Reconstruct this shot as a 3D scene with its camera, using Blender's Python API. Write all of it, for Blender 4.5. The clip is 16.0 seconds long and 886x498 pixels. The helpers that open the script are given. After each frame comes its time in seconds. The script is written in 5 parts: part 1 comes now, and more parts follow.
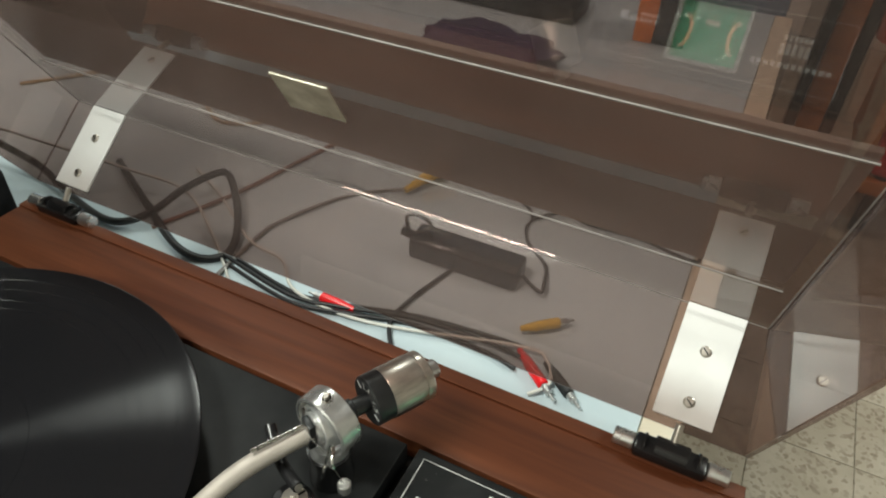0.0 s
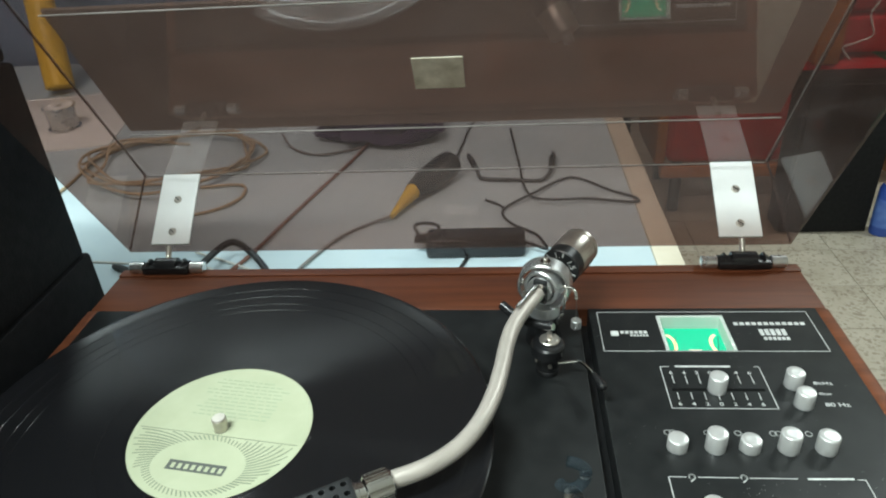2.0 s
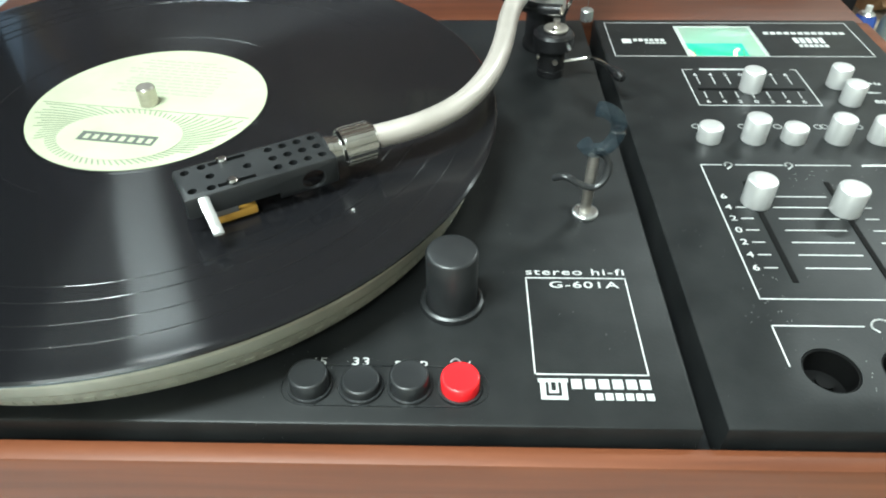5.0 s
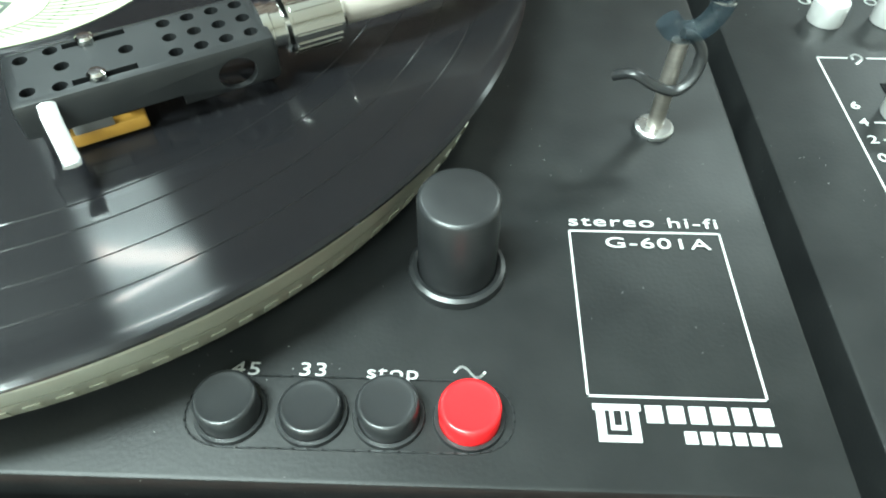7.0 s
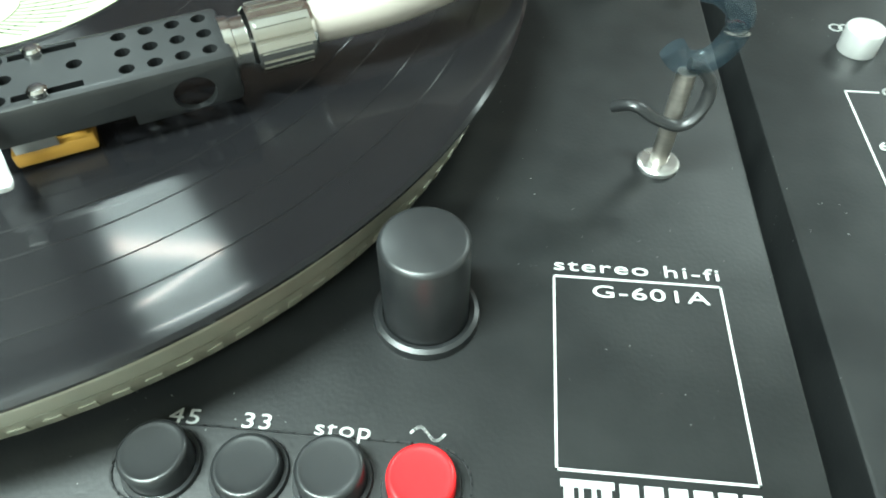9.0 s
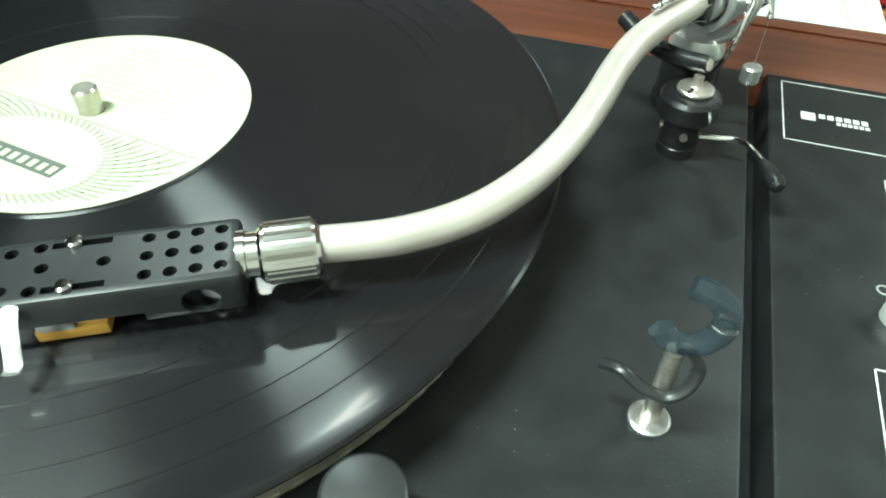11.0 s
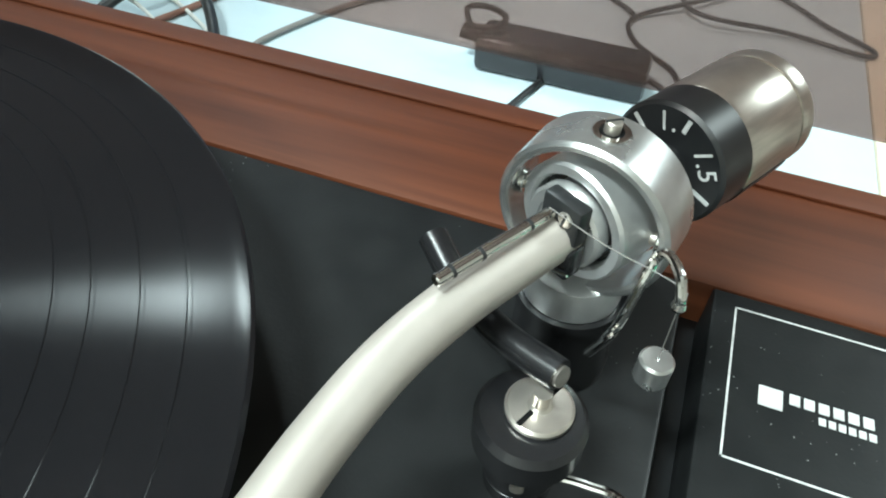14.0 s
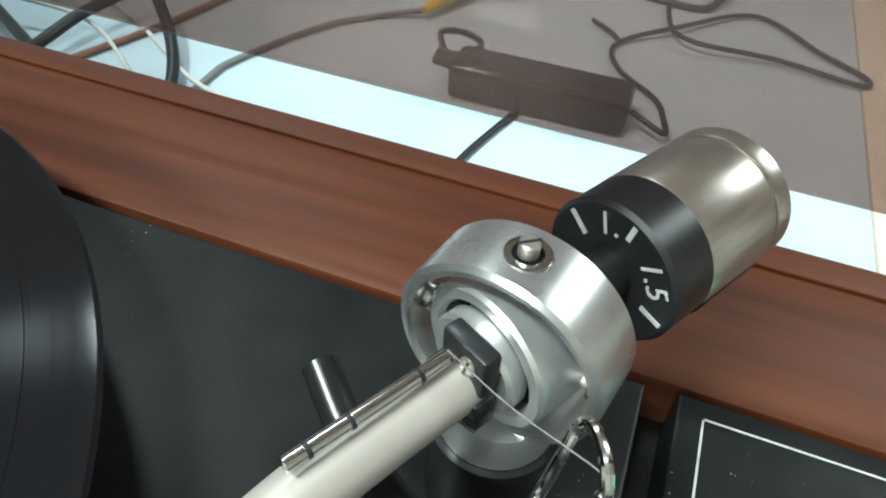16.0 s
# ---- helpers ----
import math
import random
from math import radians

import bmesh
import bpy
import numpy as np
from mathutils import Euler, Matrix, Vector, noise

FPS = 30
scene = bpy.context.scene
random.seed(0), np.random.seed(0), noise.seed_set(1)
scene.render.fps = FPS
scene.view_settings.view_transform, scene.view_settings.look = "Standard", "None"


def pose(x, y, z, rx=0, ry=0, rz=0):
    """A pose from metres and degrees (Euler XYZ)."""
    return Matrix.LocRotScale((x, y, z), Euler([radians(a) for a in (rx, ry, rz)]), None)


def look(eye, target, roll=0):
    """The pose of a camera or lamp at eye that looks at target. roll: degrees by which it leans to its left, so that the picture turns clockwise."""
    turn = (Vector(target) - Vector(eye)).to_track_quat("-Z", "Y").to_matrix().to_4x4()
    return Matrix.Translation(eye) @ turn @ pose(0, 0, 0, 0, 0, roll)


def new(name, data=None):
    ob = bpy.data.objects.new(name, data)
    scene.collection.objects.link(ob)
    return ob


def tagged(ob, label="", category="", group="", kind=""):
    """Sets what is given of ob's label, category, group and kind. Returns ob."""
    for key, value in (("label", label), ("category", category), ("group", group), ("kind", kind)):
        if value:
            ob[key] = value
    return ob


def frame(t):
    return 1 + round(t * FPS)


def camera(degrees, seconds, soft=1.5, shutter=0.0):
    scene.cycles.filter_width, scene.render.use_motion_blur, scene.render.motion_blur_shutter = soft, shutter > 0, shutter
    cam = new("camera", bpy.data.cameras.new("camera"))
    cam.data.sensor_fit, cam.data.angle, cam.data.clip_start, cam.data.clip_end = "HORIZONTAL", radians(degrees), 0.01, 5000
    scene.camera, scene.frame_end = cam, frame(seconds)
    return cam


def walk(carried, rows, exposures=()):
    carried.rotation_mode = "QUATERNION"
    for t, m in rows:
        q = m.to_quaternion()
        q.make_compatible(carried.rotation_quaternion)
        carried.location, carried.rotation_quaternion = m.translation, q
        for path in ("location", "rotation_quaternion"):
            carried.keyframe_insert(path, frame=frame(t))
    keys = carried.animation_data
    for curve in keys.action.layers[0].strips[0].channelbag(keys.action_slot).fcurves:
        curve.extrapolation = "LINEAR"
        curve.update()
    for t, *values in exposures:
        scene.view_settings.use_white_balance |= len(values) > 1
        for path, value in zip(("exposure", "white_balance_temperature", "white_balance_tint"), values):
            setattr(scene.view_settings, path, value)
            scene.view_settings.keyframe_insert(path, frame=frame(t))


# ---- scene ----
cam = camera(65.0, 16.0, soft=2.0)
PATH = [
    (0, (0.099, -0.208, 0.344), (-0.539, 1.201, -0.923), 3.0),
    (0.5, (0.089, -0.262, 0.332), (-0.442, 1.288, -0.817), -1.1),
    (1, (0.06, -0.323, 0.329), (-0.359, 1.317, -0.737), -3.8),
    (1.5, (-0.011, -0.378, 0.314), (-0.308, 1.319, -0.703), -4.3),
    (2, (-0.066, -0.43, 0.311), (-0.25, 1.285, -0.703), -3.8),
    (2.5, (-0.081, -0.479, 0.313), (-0.185, 1.237, -0.709), -2.5),
    (3, (-0.085, -0.512, 0.295), (-0.141, 1.2, -0.737), -1.6),
    (3.5, (-0.097, -0.518, 0.274), (-0.15, 1.157, -0.818), -1.3),
    (4, (-0.097, -0.502, 0.242), (-0.163, 1.119, -0.928), -1.1),
    (4.2, (-0.091, -0.485, 0.228), (-0.151, 1.112, -0.975), -0.9),
    (6.3, (-0.094, -0.363, 0.152), (-0.121, 0.951, -1.355), -0.5),
    (6.5, (-0.095, -0.357, 0.147), (-0.122, 0.936, -1.378), -0.2),
    (7, (-0.094, -0.348, 0.134), (-0.124, 0.917, -1.414), 0.4),
    (7.5, (-0.091, -0.341, 0.128), (-0.135, 0.909, -1.433), 0.2),
    (8, (-0.087, -0.337, 0.126), (-0.134, 0.9, -1.445), 0.1),
    (8.2, (-0.084, -0.335, 0.126), (-0.135, 0.886, -1.456), 0.0),
    (10.3, (-0.079, -0.322, 0.144), (-0.413, 1.052, -1.27), 0.8),
    (10.5, (-0.073, -0.317, 0.148), (-0.445, 1.059, -1.255), 0.8),
    (11, (-0.059, -0.303, 0.158), (-0.488, 1.064, -1.237), 1.0),
    (11.5, (-0.042, -0.271, 0.156), (-0.488, 1.104, -1.226), 1.8),
    (12, (-0.043, -0.232, 0.147), (-0.491, 1.139, -1.239), 2.0),
    (12.5, (-0.045, -0.201, 0.149), (-0.501, 1.155, -1.249), 2.1),
    (13, (-0.043, -0.174, 0.146), (-0.507, 1.174, -1.256), 2.2),
    (13.5, (-0.041, -0.154, 0.142), (-0.494, 1.188, -1.27), 2.6),
    (14, (-0.035, -0.139, 0.138), (-0.486, 1.192, -1.285), 3.1),
    (14.5, (-0.032, -0.13, 0.137), (-0.487, 1.2, -1.286), 3.0),
    (15, (-0.031, -0.122, 0.135), (-0.478, 1.218, -1.281), 3.4),
    (15.5, (-0.029, -0.109, 0.135), (-0.479, 1.233, -1.278), 3.5),
    (16, (-0.03, -0.101, 0.134), (-0.481, 1.247, -1.274), 3.6),
]
EXPOSURE = [(0.0, -0.24, 7200, 12), (0.5, -0.26, 7050, 14), (1.0, -0.34, 6500, 4), (2.0, -0.18, 6400, 6), (3.0, -0.04, 6350, 5), (4.2, 0.13, 6350, 9), (6.3, 0.94, 6150, -2), (8.2, 0.98, 6150, -2), (10.3, 0.9, 6350, -5), (11.2, 0.7, 6350, -6), (12.0, 0.56, 6250, -2), (13.0, 0.5, 6200, 4), (16.0, 0.25, 6200, 5)]
walk(cam, [(t, look(eye, target, roll)) for t, eye, target, roll in PATH], EXPOSURE)

# ---- world and lights ----
world = bpy.data.worlds.new("room_air")
scene.world = world
world.use_nodes = True
world.node_tree.nodes["Background"].inputs["Color"].default_value = (0.55, 0.6, 0.7, 1)
world.node_tree.nodes["Background"].inputs["Strength"].default_value = 0.15


def lamp(name, x, y, z, sx, sy, power, color, tip=0):
    data = bpy.data.lights.new(name, "AREA")
    data.shape, data.size, data.size_y, data.energy, data.color = "RECTANGLE", sx, sy, power, color
    ob = new(name, data)
    ob.matrix_world = pose(x, y, z, tip)
    return ob


lamp("tube_light_front", -0.72, -0.65, 1.745, 0.85, 0.10, 62, (0.90, 1.0, 0.98))
lamp("tube_light_back", -1.15, 1.08, 1.745, 0.38, 0.06, 11, (0.88, 1.0, 1.0))
# added fill lamp, brightens the front of the plinth; no known source
lamp("tube_light_rear", -0.72, -1.95, 1.745, 0.95, 0.06, 34, (0.90, 1.0, 0.98))
# added fill lamp for the floor and armchair side; no known source
lamp("tube_light_right", 1.70, 1.5, 1.745, 0.95, 0.06, 34, (0.90, 1.0, 0.98))
# added fill lamp for the front tube's upper side, which washes the ceiling
lamp("tube_light_upward", -0.72, -0.52, 1.62, 0.85, 0.04, 14, (0.90, 1.0, 0.98), 180)


# ---- materials ----
def material(name, color, rough=0.5, metal=0.0, color2=None, scale=40.0, detail=4.0, bump=0.0, bump_scale=None, spec=0.5, coat=0.0, stretch=None, rough_var=0.0):
    m = bpy.data.materials.new(name)
    m.use_nodes = True
    t = m.node_tree
    b = t.nodes["Principled BSDF"]
    b.inputs["Base Color"].default_value = (*color, 1)
    b.inputs["Roughness"].default_value = rough
    b.inputs["Metallic"].default_value = metal
    b.inputs["Specular IOR Level"].default_value = spec
    b.inputs["Coat Weight"].default_value = coat
    b.inputs["Coat Roughness"].default_value = 0.15
    co = t.nodes.new("ShaderNodeTexCoord")
    mp = t.nodes.new("ShaderNodeMapping")
    t.links.new(co.outputs["Object"], mp.inputs["Vector"])
    if stretch:
        mp.inputs["Scale"].default_value = stretch
    if color2 or rough_var:
        n = t.nodes.new("ShaderNodeTexNoise")
        n.inputs["Scale"].default_value, n.inputs["Detail"].default_value = scale, detail
        t.links.new(mp.outputs["Vector"], n.inputs["Vector"])
        if color2:
            r = t.nodes.new("ShaderNodeValToRGB")
            r.color_ramp.elements[0].position, r.color_ramp.elements[1].position = 0.32, 0.68
            r.color_ramp.elements[0].color, r.color_ramp.elements[1].color = (*color, 1), (*color2, 1)
            t.links.new(n.outputs["Fac"], r.inputs["Fac"])
            t.links.new(r.outputs["Color"], b.inputs["Base Color"])
        if rough_var:
            n2 = t.nodes.new("ShaderNodeTexNoise")
            n2.inputs["Scale"].default_value, n2.inputs["Detail"].default_value = scale * 0.3, 6
            t.links.new(mp.outputs["Vector"], n2.inputs["Vector"])
            mr = t.nodes.new("ShaderNodeMapRange")
            mr.inputs["To Min"].default_value, mr.inputs["To Max"].default_value = max(0.02, rough - rough_var), rough + rough_var
            t.links.new(n2.outputs["Fac"], mr.inputs["Value"])
            t.links.new(mr.outputs["Result"], b.inputs["Roughness"])
    if bump:
        n3 = t.nodes.new("ShaderNodeTexNoise")
        n3.inputs["Scale"].default_value, n3.inputs["Detail"].default_value = bump_scale or scale * 3, 3
        t.links.new(mp.outputs["Vector"], n3.inputs["Vector"])
        bp = t.nodes.new("ShaderNodeBump")
        bp.inputs["Strength"].default_value, bp.inputs["Distance"].default_value = bump, 0.001
        t.links.new(n3.outputs["Fac"], bp.inputs["Height"])
        t.links.new(bp.outputs["Normal"], b.inputs["Normal"])
    return m


def acrylic(name, tint, dust=0.0, film_color=(0.5, 0.45, 0.41), haze=0.025, shine=0.036):
    m = bpy.data.materials.new(name)
    m.use_nodes = True
    t = m.node_tree
    t.nodes.clear()
    out = t.nodes.new("ShaderNodeOutputMaterial")
    mix = t.nodes.new("ShaderNodeMixShader")
    lw = t.nodes.new("ShaderNodeLayerWeight")
    lw.inputs["Blend"].default_value = 0.5
    pw = t.nodes.new("ShaderNodeMath")
    pw.operation = "POWER"
    pw.inputs[1].default_value = 5
    t.links.new(lw.outputs["Facing"], pw.inputs[0])
    fr = t.nodes.new("ShaderNodeMath")
    fr.operation = "MULTIPLY_ADD"
    fr.inputs[1].default_value, fr.inputs[2].default_value = 0.85, shine
    t.links.new(pw.outputs["Value"], fr.inputs[0])
    clear = t.nodes.new("ShaderNodeBsdfTransparent")
    clear.inputs["Color"].default_value = (*tint, 1)
    gloss = t.nodes.new("ShaderNodeBsdfGlossy")
    gloss.inputs["Roughness"].default_value = haze
    t.links.new(fr.outputs["Value"], mix.inputs["Fac"])
    if dust:
        lit = t.nodes.new("ShaderNodeBsdfDiffuse")
        lit.inputs["Color"].default_value = (*film_color, 1)
        thru = t.nodes.new("ShaderNodeBsdfTranslucent")
        thru.inputs["Color"].default_value = (*film_color, 1)
        film = t.nodes.new("ShaderNodeMixShader")
        film.inputs["Fac"].default_value = 0.5
        t.links.new(lit.outputs["BSDF"], film.inputs[1])
        t.links.new(thru.outputs["BSDF"], film.inputs[2])
        co = t.nodes.new("ShaderNodeTexCoord")
        n = t.nodes.new("ShaderNodeTexNoise")
        n.inputs["Scale"].default_value, n.inputs["Detail"].default_value = 9, 8
        t.links.new(co.outputs["Object"], n.inputs["Vector"])
        mr = t.nodes.new("ShaderNodeMapRange")
        mr.inputs["From Min"].default_value, mr.inputs["From Max"].default_value = 0.3, 0.7
        mr.inputs["To Min"].default_value, mr.inputs["To Max"].default_value = dust * 0.75, dust * 1.25
        t.links.new(n.outputs["Fac"], mr.inputs["Value"])
        both = t.nodes.new("ShaderNodeMixShader")
        t.links.new(mr.outputs["Result"], both.inputs["Fac"])
        t.links.new(clear.outputs["BSDF"], both.inputs[1])
        t.links.new(film.outputs["Shader"], both.inputs[2])
        t.links.new(both.outputs["Shader"], mix.inputs[1])
    else:
        t.links.new(clear.outputs["BSDF"], mix.inputs[1])
    t.links.new(gloss.outputs["BSDF"], mix.inputs[2])
    t.links.new(mix.outputs["Shader"], out.inputs["Surface"])
    return m


def wood_material():
    m = material("walnut_veneer", (0.17, 0.052, 0.020), 0.52, spec=0.35)
    t = m.node_tree
    b = t.nodes["Principled BSDF"]
    co = t.nodes.new("ShaderNodeTexCoord")
    mp = t.nodes.new("ShaderNodeMapping")
    mp.inputs["Scale"].default_value = (1.2, 22, 22)
    t.links.new(co.outputs["Object"], mp.inputs["Vector"])
    n = t.nodes.new("ShaderNodeTexNoise")
    n.inputs["Scale"].default_value, n.inputs["Detail"].default_value, n.inputs["Distortion"].default_value = 5, 8, 0.6
    t.links.new(mp.outputs["Vector"], n.inputs["Vector"])
    r = t.nodes.new("ShaderNodeValToRGB")
    r.color_ramp.elements[0].position, r.color_ramp.elements[1].position = 0.3, 0.72
    r.color_ramp.elements[0].color, r.color_ramp.elements[1].color = (0.098, 0.029, 0.0115, 1), (0.175, 0.054, 0.0215, 1)
    t.links.new(n.outputs["Fac"], r.inputs["Fac"])
    t.links.new(r.outputs["Color"], b.inputs["Base Color"])
    bp = t.nodes.new("ShaderNodeBump")
    bp.inputs["Strength"].default_value, bp.inputs["Distance"].default_value = 0.15, 0.0006
    t.links.new(n.outputs["Fac"], bp.inputs["Height"])
    t.links.new(bp.outputs["Normal"], b.inputs["Normal"])
    return m


def vinyl_material():
    m = bpy.data.materials.new("vinyl_grooves")
    m.use_nodes = True
    t = m.node_tree
    b = t.nodes["Principled BSDF"]
    b.inputs["Base Color"].default_value = (0.007, 0.007, 0.008, 1)
    b.inputs["Specular IOR Level"].default_value = 0.28
    b.inputs["Coat Weight"].default_value = 0.38
    b.inputs["Coat Roughness"].default_value = 0.07
    b.inputs["Coat IOR"].default_value = 1.4
    b.inputs["Anisotropic"].default_value = 1.0
    b.inputs["Anisotropic Rotation"].default_value = 0.25
    tan = t.nodes.new("ShaderNodeTangent")
    tan.direction_type, tan.axis = "RADIAL", "Z"
    t.links.new(tan.outputs["Tangent"], b.inputs["Tangent"])
    co = t.nodes.new("ShaderNodeTexCoord")
    mp = t.nodes.new("ShaderNodeMapping")
    mp.inputs["Scale"].default_value = (1, 1, 0)
    t.links.new(co.outputs["Object"], mp.inputs["Vector"])
    ln = t.nodes.new("ShaderNodeVectorMath")
    ln.operation = "LENGTH"
    t.links.new(mp.outputs["Vector"], ln.inputs[0])
    nz = t.nodes.new("ShaderNodeTexNoise")
    nz.noise_dimensions = "1D"
    nz.inputs["Scale"].default_value, nz.inputs["Detail"].default_value = 900, 3
    t.links.new(ln.outputs["Value"], nz.inputs["W"])
    mr = t.nodes.new("ShaderNodeMapRange")
    mr.inputs["To Min"].default_value, mr.inputs["To Max"].default_value = 0.17, 0.23
    t.links.new(nz.outputs["Fac"], mr.inputs["Value"])
    t.links.new(mr.outputs["Result"], b.inputs["Roughness"])
    bp = t.nodes.new("ShaderNodeBump")
    bp.inputs["Strength"].default_value, bp.inputs["Distance"].default_value = 0.08, 0.0001
    t.links.new(nz.outputs["Fac"], bp.inputs["Height"])
    t.links.new(bp.outputs["Normal"], b.inputs["Normal"])
    return m


def terrazzo_material():
    m = material("terrazzo_tile", (0.42, 0.37, 0.30), 0.45)
    t = m.node_tree
    b = t.nodes["Principled BSDF"]
    co = t.nodes.new("ShaderNodeTexCoord")
    v = t.nodes.new("ShaderNodeTexVoronoi")
    v.inputs["Scale"].default_value = 130
    n = t.nodes.new("ShaderNodeTexNoise")
    n.inputs["Scale"].default_value, n.inputs["Detail"].default_value = 9, 6
    info = t.nodes.new("ShaderNodeObjectInfo")
    far = t.nodes.new("ShaderNodeMath")
    far.operation = "MULTIPLY"
    far.inputs[1].default_value = 40
    t.links.new(info.outputs["Random"], far.inputs[0])
    shift = t.nodes.new("ShaderNodeVectorMath")
    t.links.new(co.outputs["Object"], shift.inputs[0])
    t.links.new(far.outputs["Value"], shift.inputs[1])
    t.links.new(shift.outputs["Vector"], v.inputs["Vector"])
    t.links.new(shift.outputs["Vector"], n.inputs["Vector"])
    sep = t.nodes.new("ShaderNodeSeparateColor")
    t.links.new(v.outputs["Color"], sep.inputs["Color"])
    r = t.nodes.new("ShaderNodeValToRGB")
    r.color_ramp.elements[0].color, r.color_ramp.elements[1].color = (0.30, 0.25, 0.19, 1), (0.50, 0.45, 0.37, 1)
    r.color_ramp.elements[0].position, r.color_ramp.elements[1].position = 0.0, 0.35
    t.links.new(sep.outputs["Red"], r.inputs["Fac"])
    mix = t.nodes.new("ShaderNodeMix")
    mix.data_type, mix.blend_type = "RGBA", "MULTIPLY"
    mix.inputs["Factor"].default_value = 0.6
    r2 = t.nodes.new("ShaderNodeValToRGB")
    r2.color_ramp.elements[0].position, r2.color_ramp.elements[1].position = 0.3, 0.7
    r2.color_ramp.elements[0].color, r2.color_ramp.elements[1].color = (0.6, 0.56, 0.5, 1), (1, 1, 1, 1)
    t.links.new(n.outputs["Fac"], r2.inputs["Fac"])
    t.links.new(r.outputs["Color"], mix.inputs["A"])
    t.links.new(r2.outputs["Color"], mix.inputs["B"])
    t.links.new(mix.outputs["Result"], b.inputs["Base Color"])
    return m


WOOD = wood_material()
VINYL = vinyl_material()
TERRAZZO = terrazzo_material()
DECK = material("black_deck_plate", (0.008, 0.0088, 0.0092), 0.42, color2=(0.0140, 0.0150, 0.0152), scale=60, spec=0.25, bump=0.05, bump_scale=900, rough_var=0.13)


def dusty(m, scale, size):
    """Scattered pale specks of dust and lint on a dark surface."""
    t = m.node_tree
    b = t.nodes["Principled BSDF"]
    co = t.nodes.new("ShaderNodeTexCoord")
    v = t.nodes.new("ShaderNodeTexVoronoi")
    v.inputs["Scale"].default_value = scale
    t.links.new(co.outputs["Object"], v.inputs["Vector"])
    n = t.nodes.new("ShaderNodeTexNoise")
    n.inputs["Scale"].default_value = 16
    t.links.new(co.outputs["Object"], n.inputs["Vector"])
    few = t.nodes.new("ShaderNodeMapRange")
    few.inputs["From Min"].default_value, few.inputs["From Max"].default_value = 0.45, 0.75
    few.inputs["To Min"].default_value, few.inputs["To Max"].default_value = 0.0, size
    t.links.new(n.outputs["Fac"], few.inputs["Value"])
    less = t.nodes.new("ShaderNodeMath")
    less.operation = "LESS_THAN"
    t.links.new(v.outputs["Distance"], less.inputs[0])
    t.links.new(few.outputs["Result"], less.inputs[1])
    mix = t.nodes.new("ShaderNodeMix")
    mix.data_type = "RGBA"
    t.links.new(less.outputs["Value"], mix.inputs["Factor"])
    old = b.inputs["Base Color"].links[0].from_socket
    t.links.new(old, mix.inputs["A"])
    mix.inputs["B"].default_value = (0.28, 0.29, 0.28, 1)
    t.links.new(mix.outputs["Result"], b.inputs["Base Color"])


dusty(DECK, 420, 0.12)
BLACK = material("black_plastic", (0.012, 0.013, 0.014), 0.35, color2=(0.02, 0.021, 0.022), scale=80, rough_var=0.06)
GLOSSBLACK = material("glossy_black_plastic", (0.011, 0.011, 0.012), 0.26, rough_var=0.05, scale=60)
# near-black, puts the shade of slots and sockets into the colour
NEARBLACK = material("dark_hollow", (0.004, 0.004, 0.004), 0.7, spec=0.1)
MATRUB = material("rubber_mat", (0.011, 0.011, 0.012), 0.5, color2=(0.02, 0.02, 0.02), scale=100)
SPEAKER = material("speaker_black", (0.006, 0.006, 0.007), 0.75, color2=(0.012, 0.012, 0.013), scale=90, spec=0.2, bump=0.3, bump_scale=400)
PRINT = material("silver_print", (0.60, 0.61, 0.60), 0.4, color2=(0.44, 0.45, 0.44), scale=300)
CHROME = material("chrome", (0.72, 0.72, 0.70), 0.13, 1.0, rough_var=0.06, scale=80)
STEEL = material("brushed_steel", (0.60, 0.555, 0.50), 0.30, 0.85, color2=(0.48, 0.445, 0.40), scale=120, stretch=(1, 1, 8), rough_var=0.08)
SATIN = material("satin_aluminium", (0.66, 0.665, 0.655), 0.28, 0.9, color2=(0.54, 0.545, 0.54), scale=150, rough_var=0.08)
ALU = material("polished_aluminium", (0.78, 0.785, 0.78), 0.30, 0.85, color2=(0.66, 0.665, 0.66), scale=150, rough_var=0.08)
ARM = material("arm_tube_satin", (0.52, 0.475, 0.43), 0.40, 0.4, color2=(0.43, 0.39, 0.35), scale=50, rough_var=0.08)
KNOB = material("turned_aluminium_knob", (0.76, 0.76, 0.75), 0.32, 0.6, color2=(0.64, 0.64, 0.63), scale=90, stretch=(1, 1, 0.1), rough_var=0.1)
PLATTER = material("cast_platter_rim", (0.42, 0.41, 0.33), 0.40, 0.35, color2=(0.32, 0.315, 0.25), scale=60, rough_var=0.1)
RED = material("red_button", (0.75, 0.015, 0.02), 0.25, rough_var=0.05)
LABEL = material("record_label_paper", (0.39, 0.415, 0.29), 0.65, color2=(0.35, 0.375, 0.255), scale=60)
INK = material("label_ink", (0.07, 0.08, 0.07), 0.6)
INKFAN = material("label_ink_fan", (0.15, 0.175, 0.12), 0.6, color2=(0.21, 0.24, 0.165), scale=70)
INKSOFT = material("label_ink_soft", (0.30, 0.35, 0.24), 0.6)
WHITEPLATE = material("painted_hinge_plate", (0.72, 0.72, 0.71), 0.40, color2=(0.64, 0.64, 0.63), scale=30, rough_var=0.08)
STICKER = material("foil_sticker", (0.72, 0.68, 0.56), 0.35, 0.3, color2=(0.40, 0.36, 0.27), scale=60, bump=0.6, bump_scale=120)
TABLE = material("table_laminate", (0.53, 0.63, 0.67), 0.45, color2=(0.47, 0.58, 0.63), scale=14, bump=0.15, bump_scale=300, rough_var=0.1)
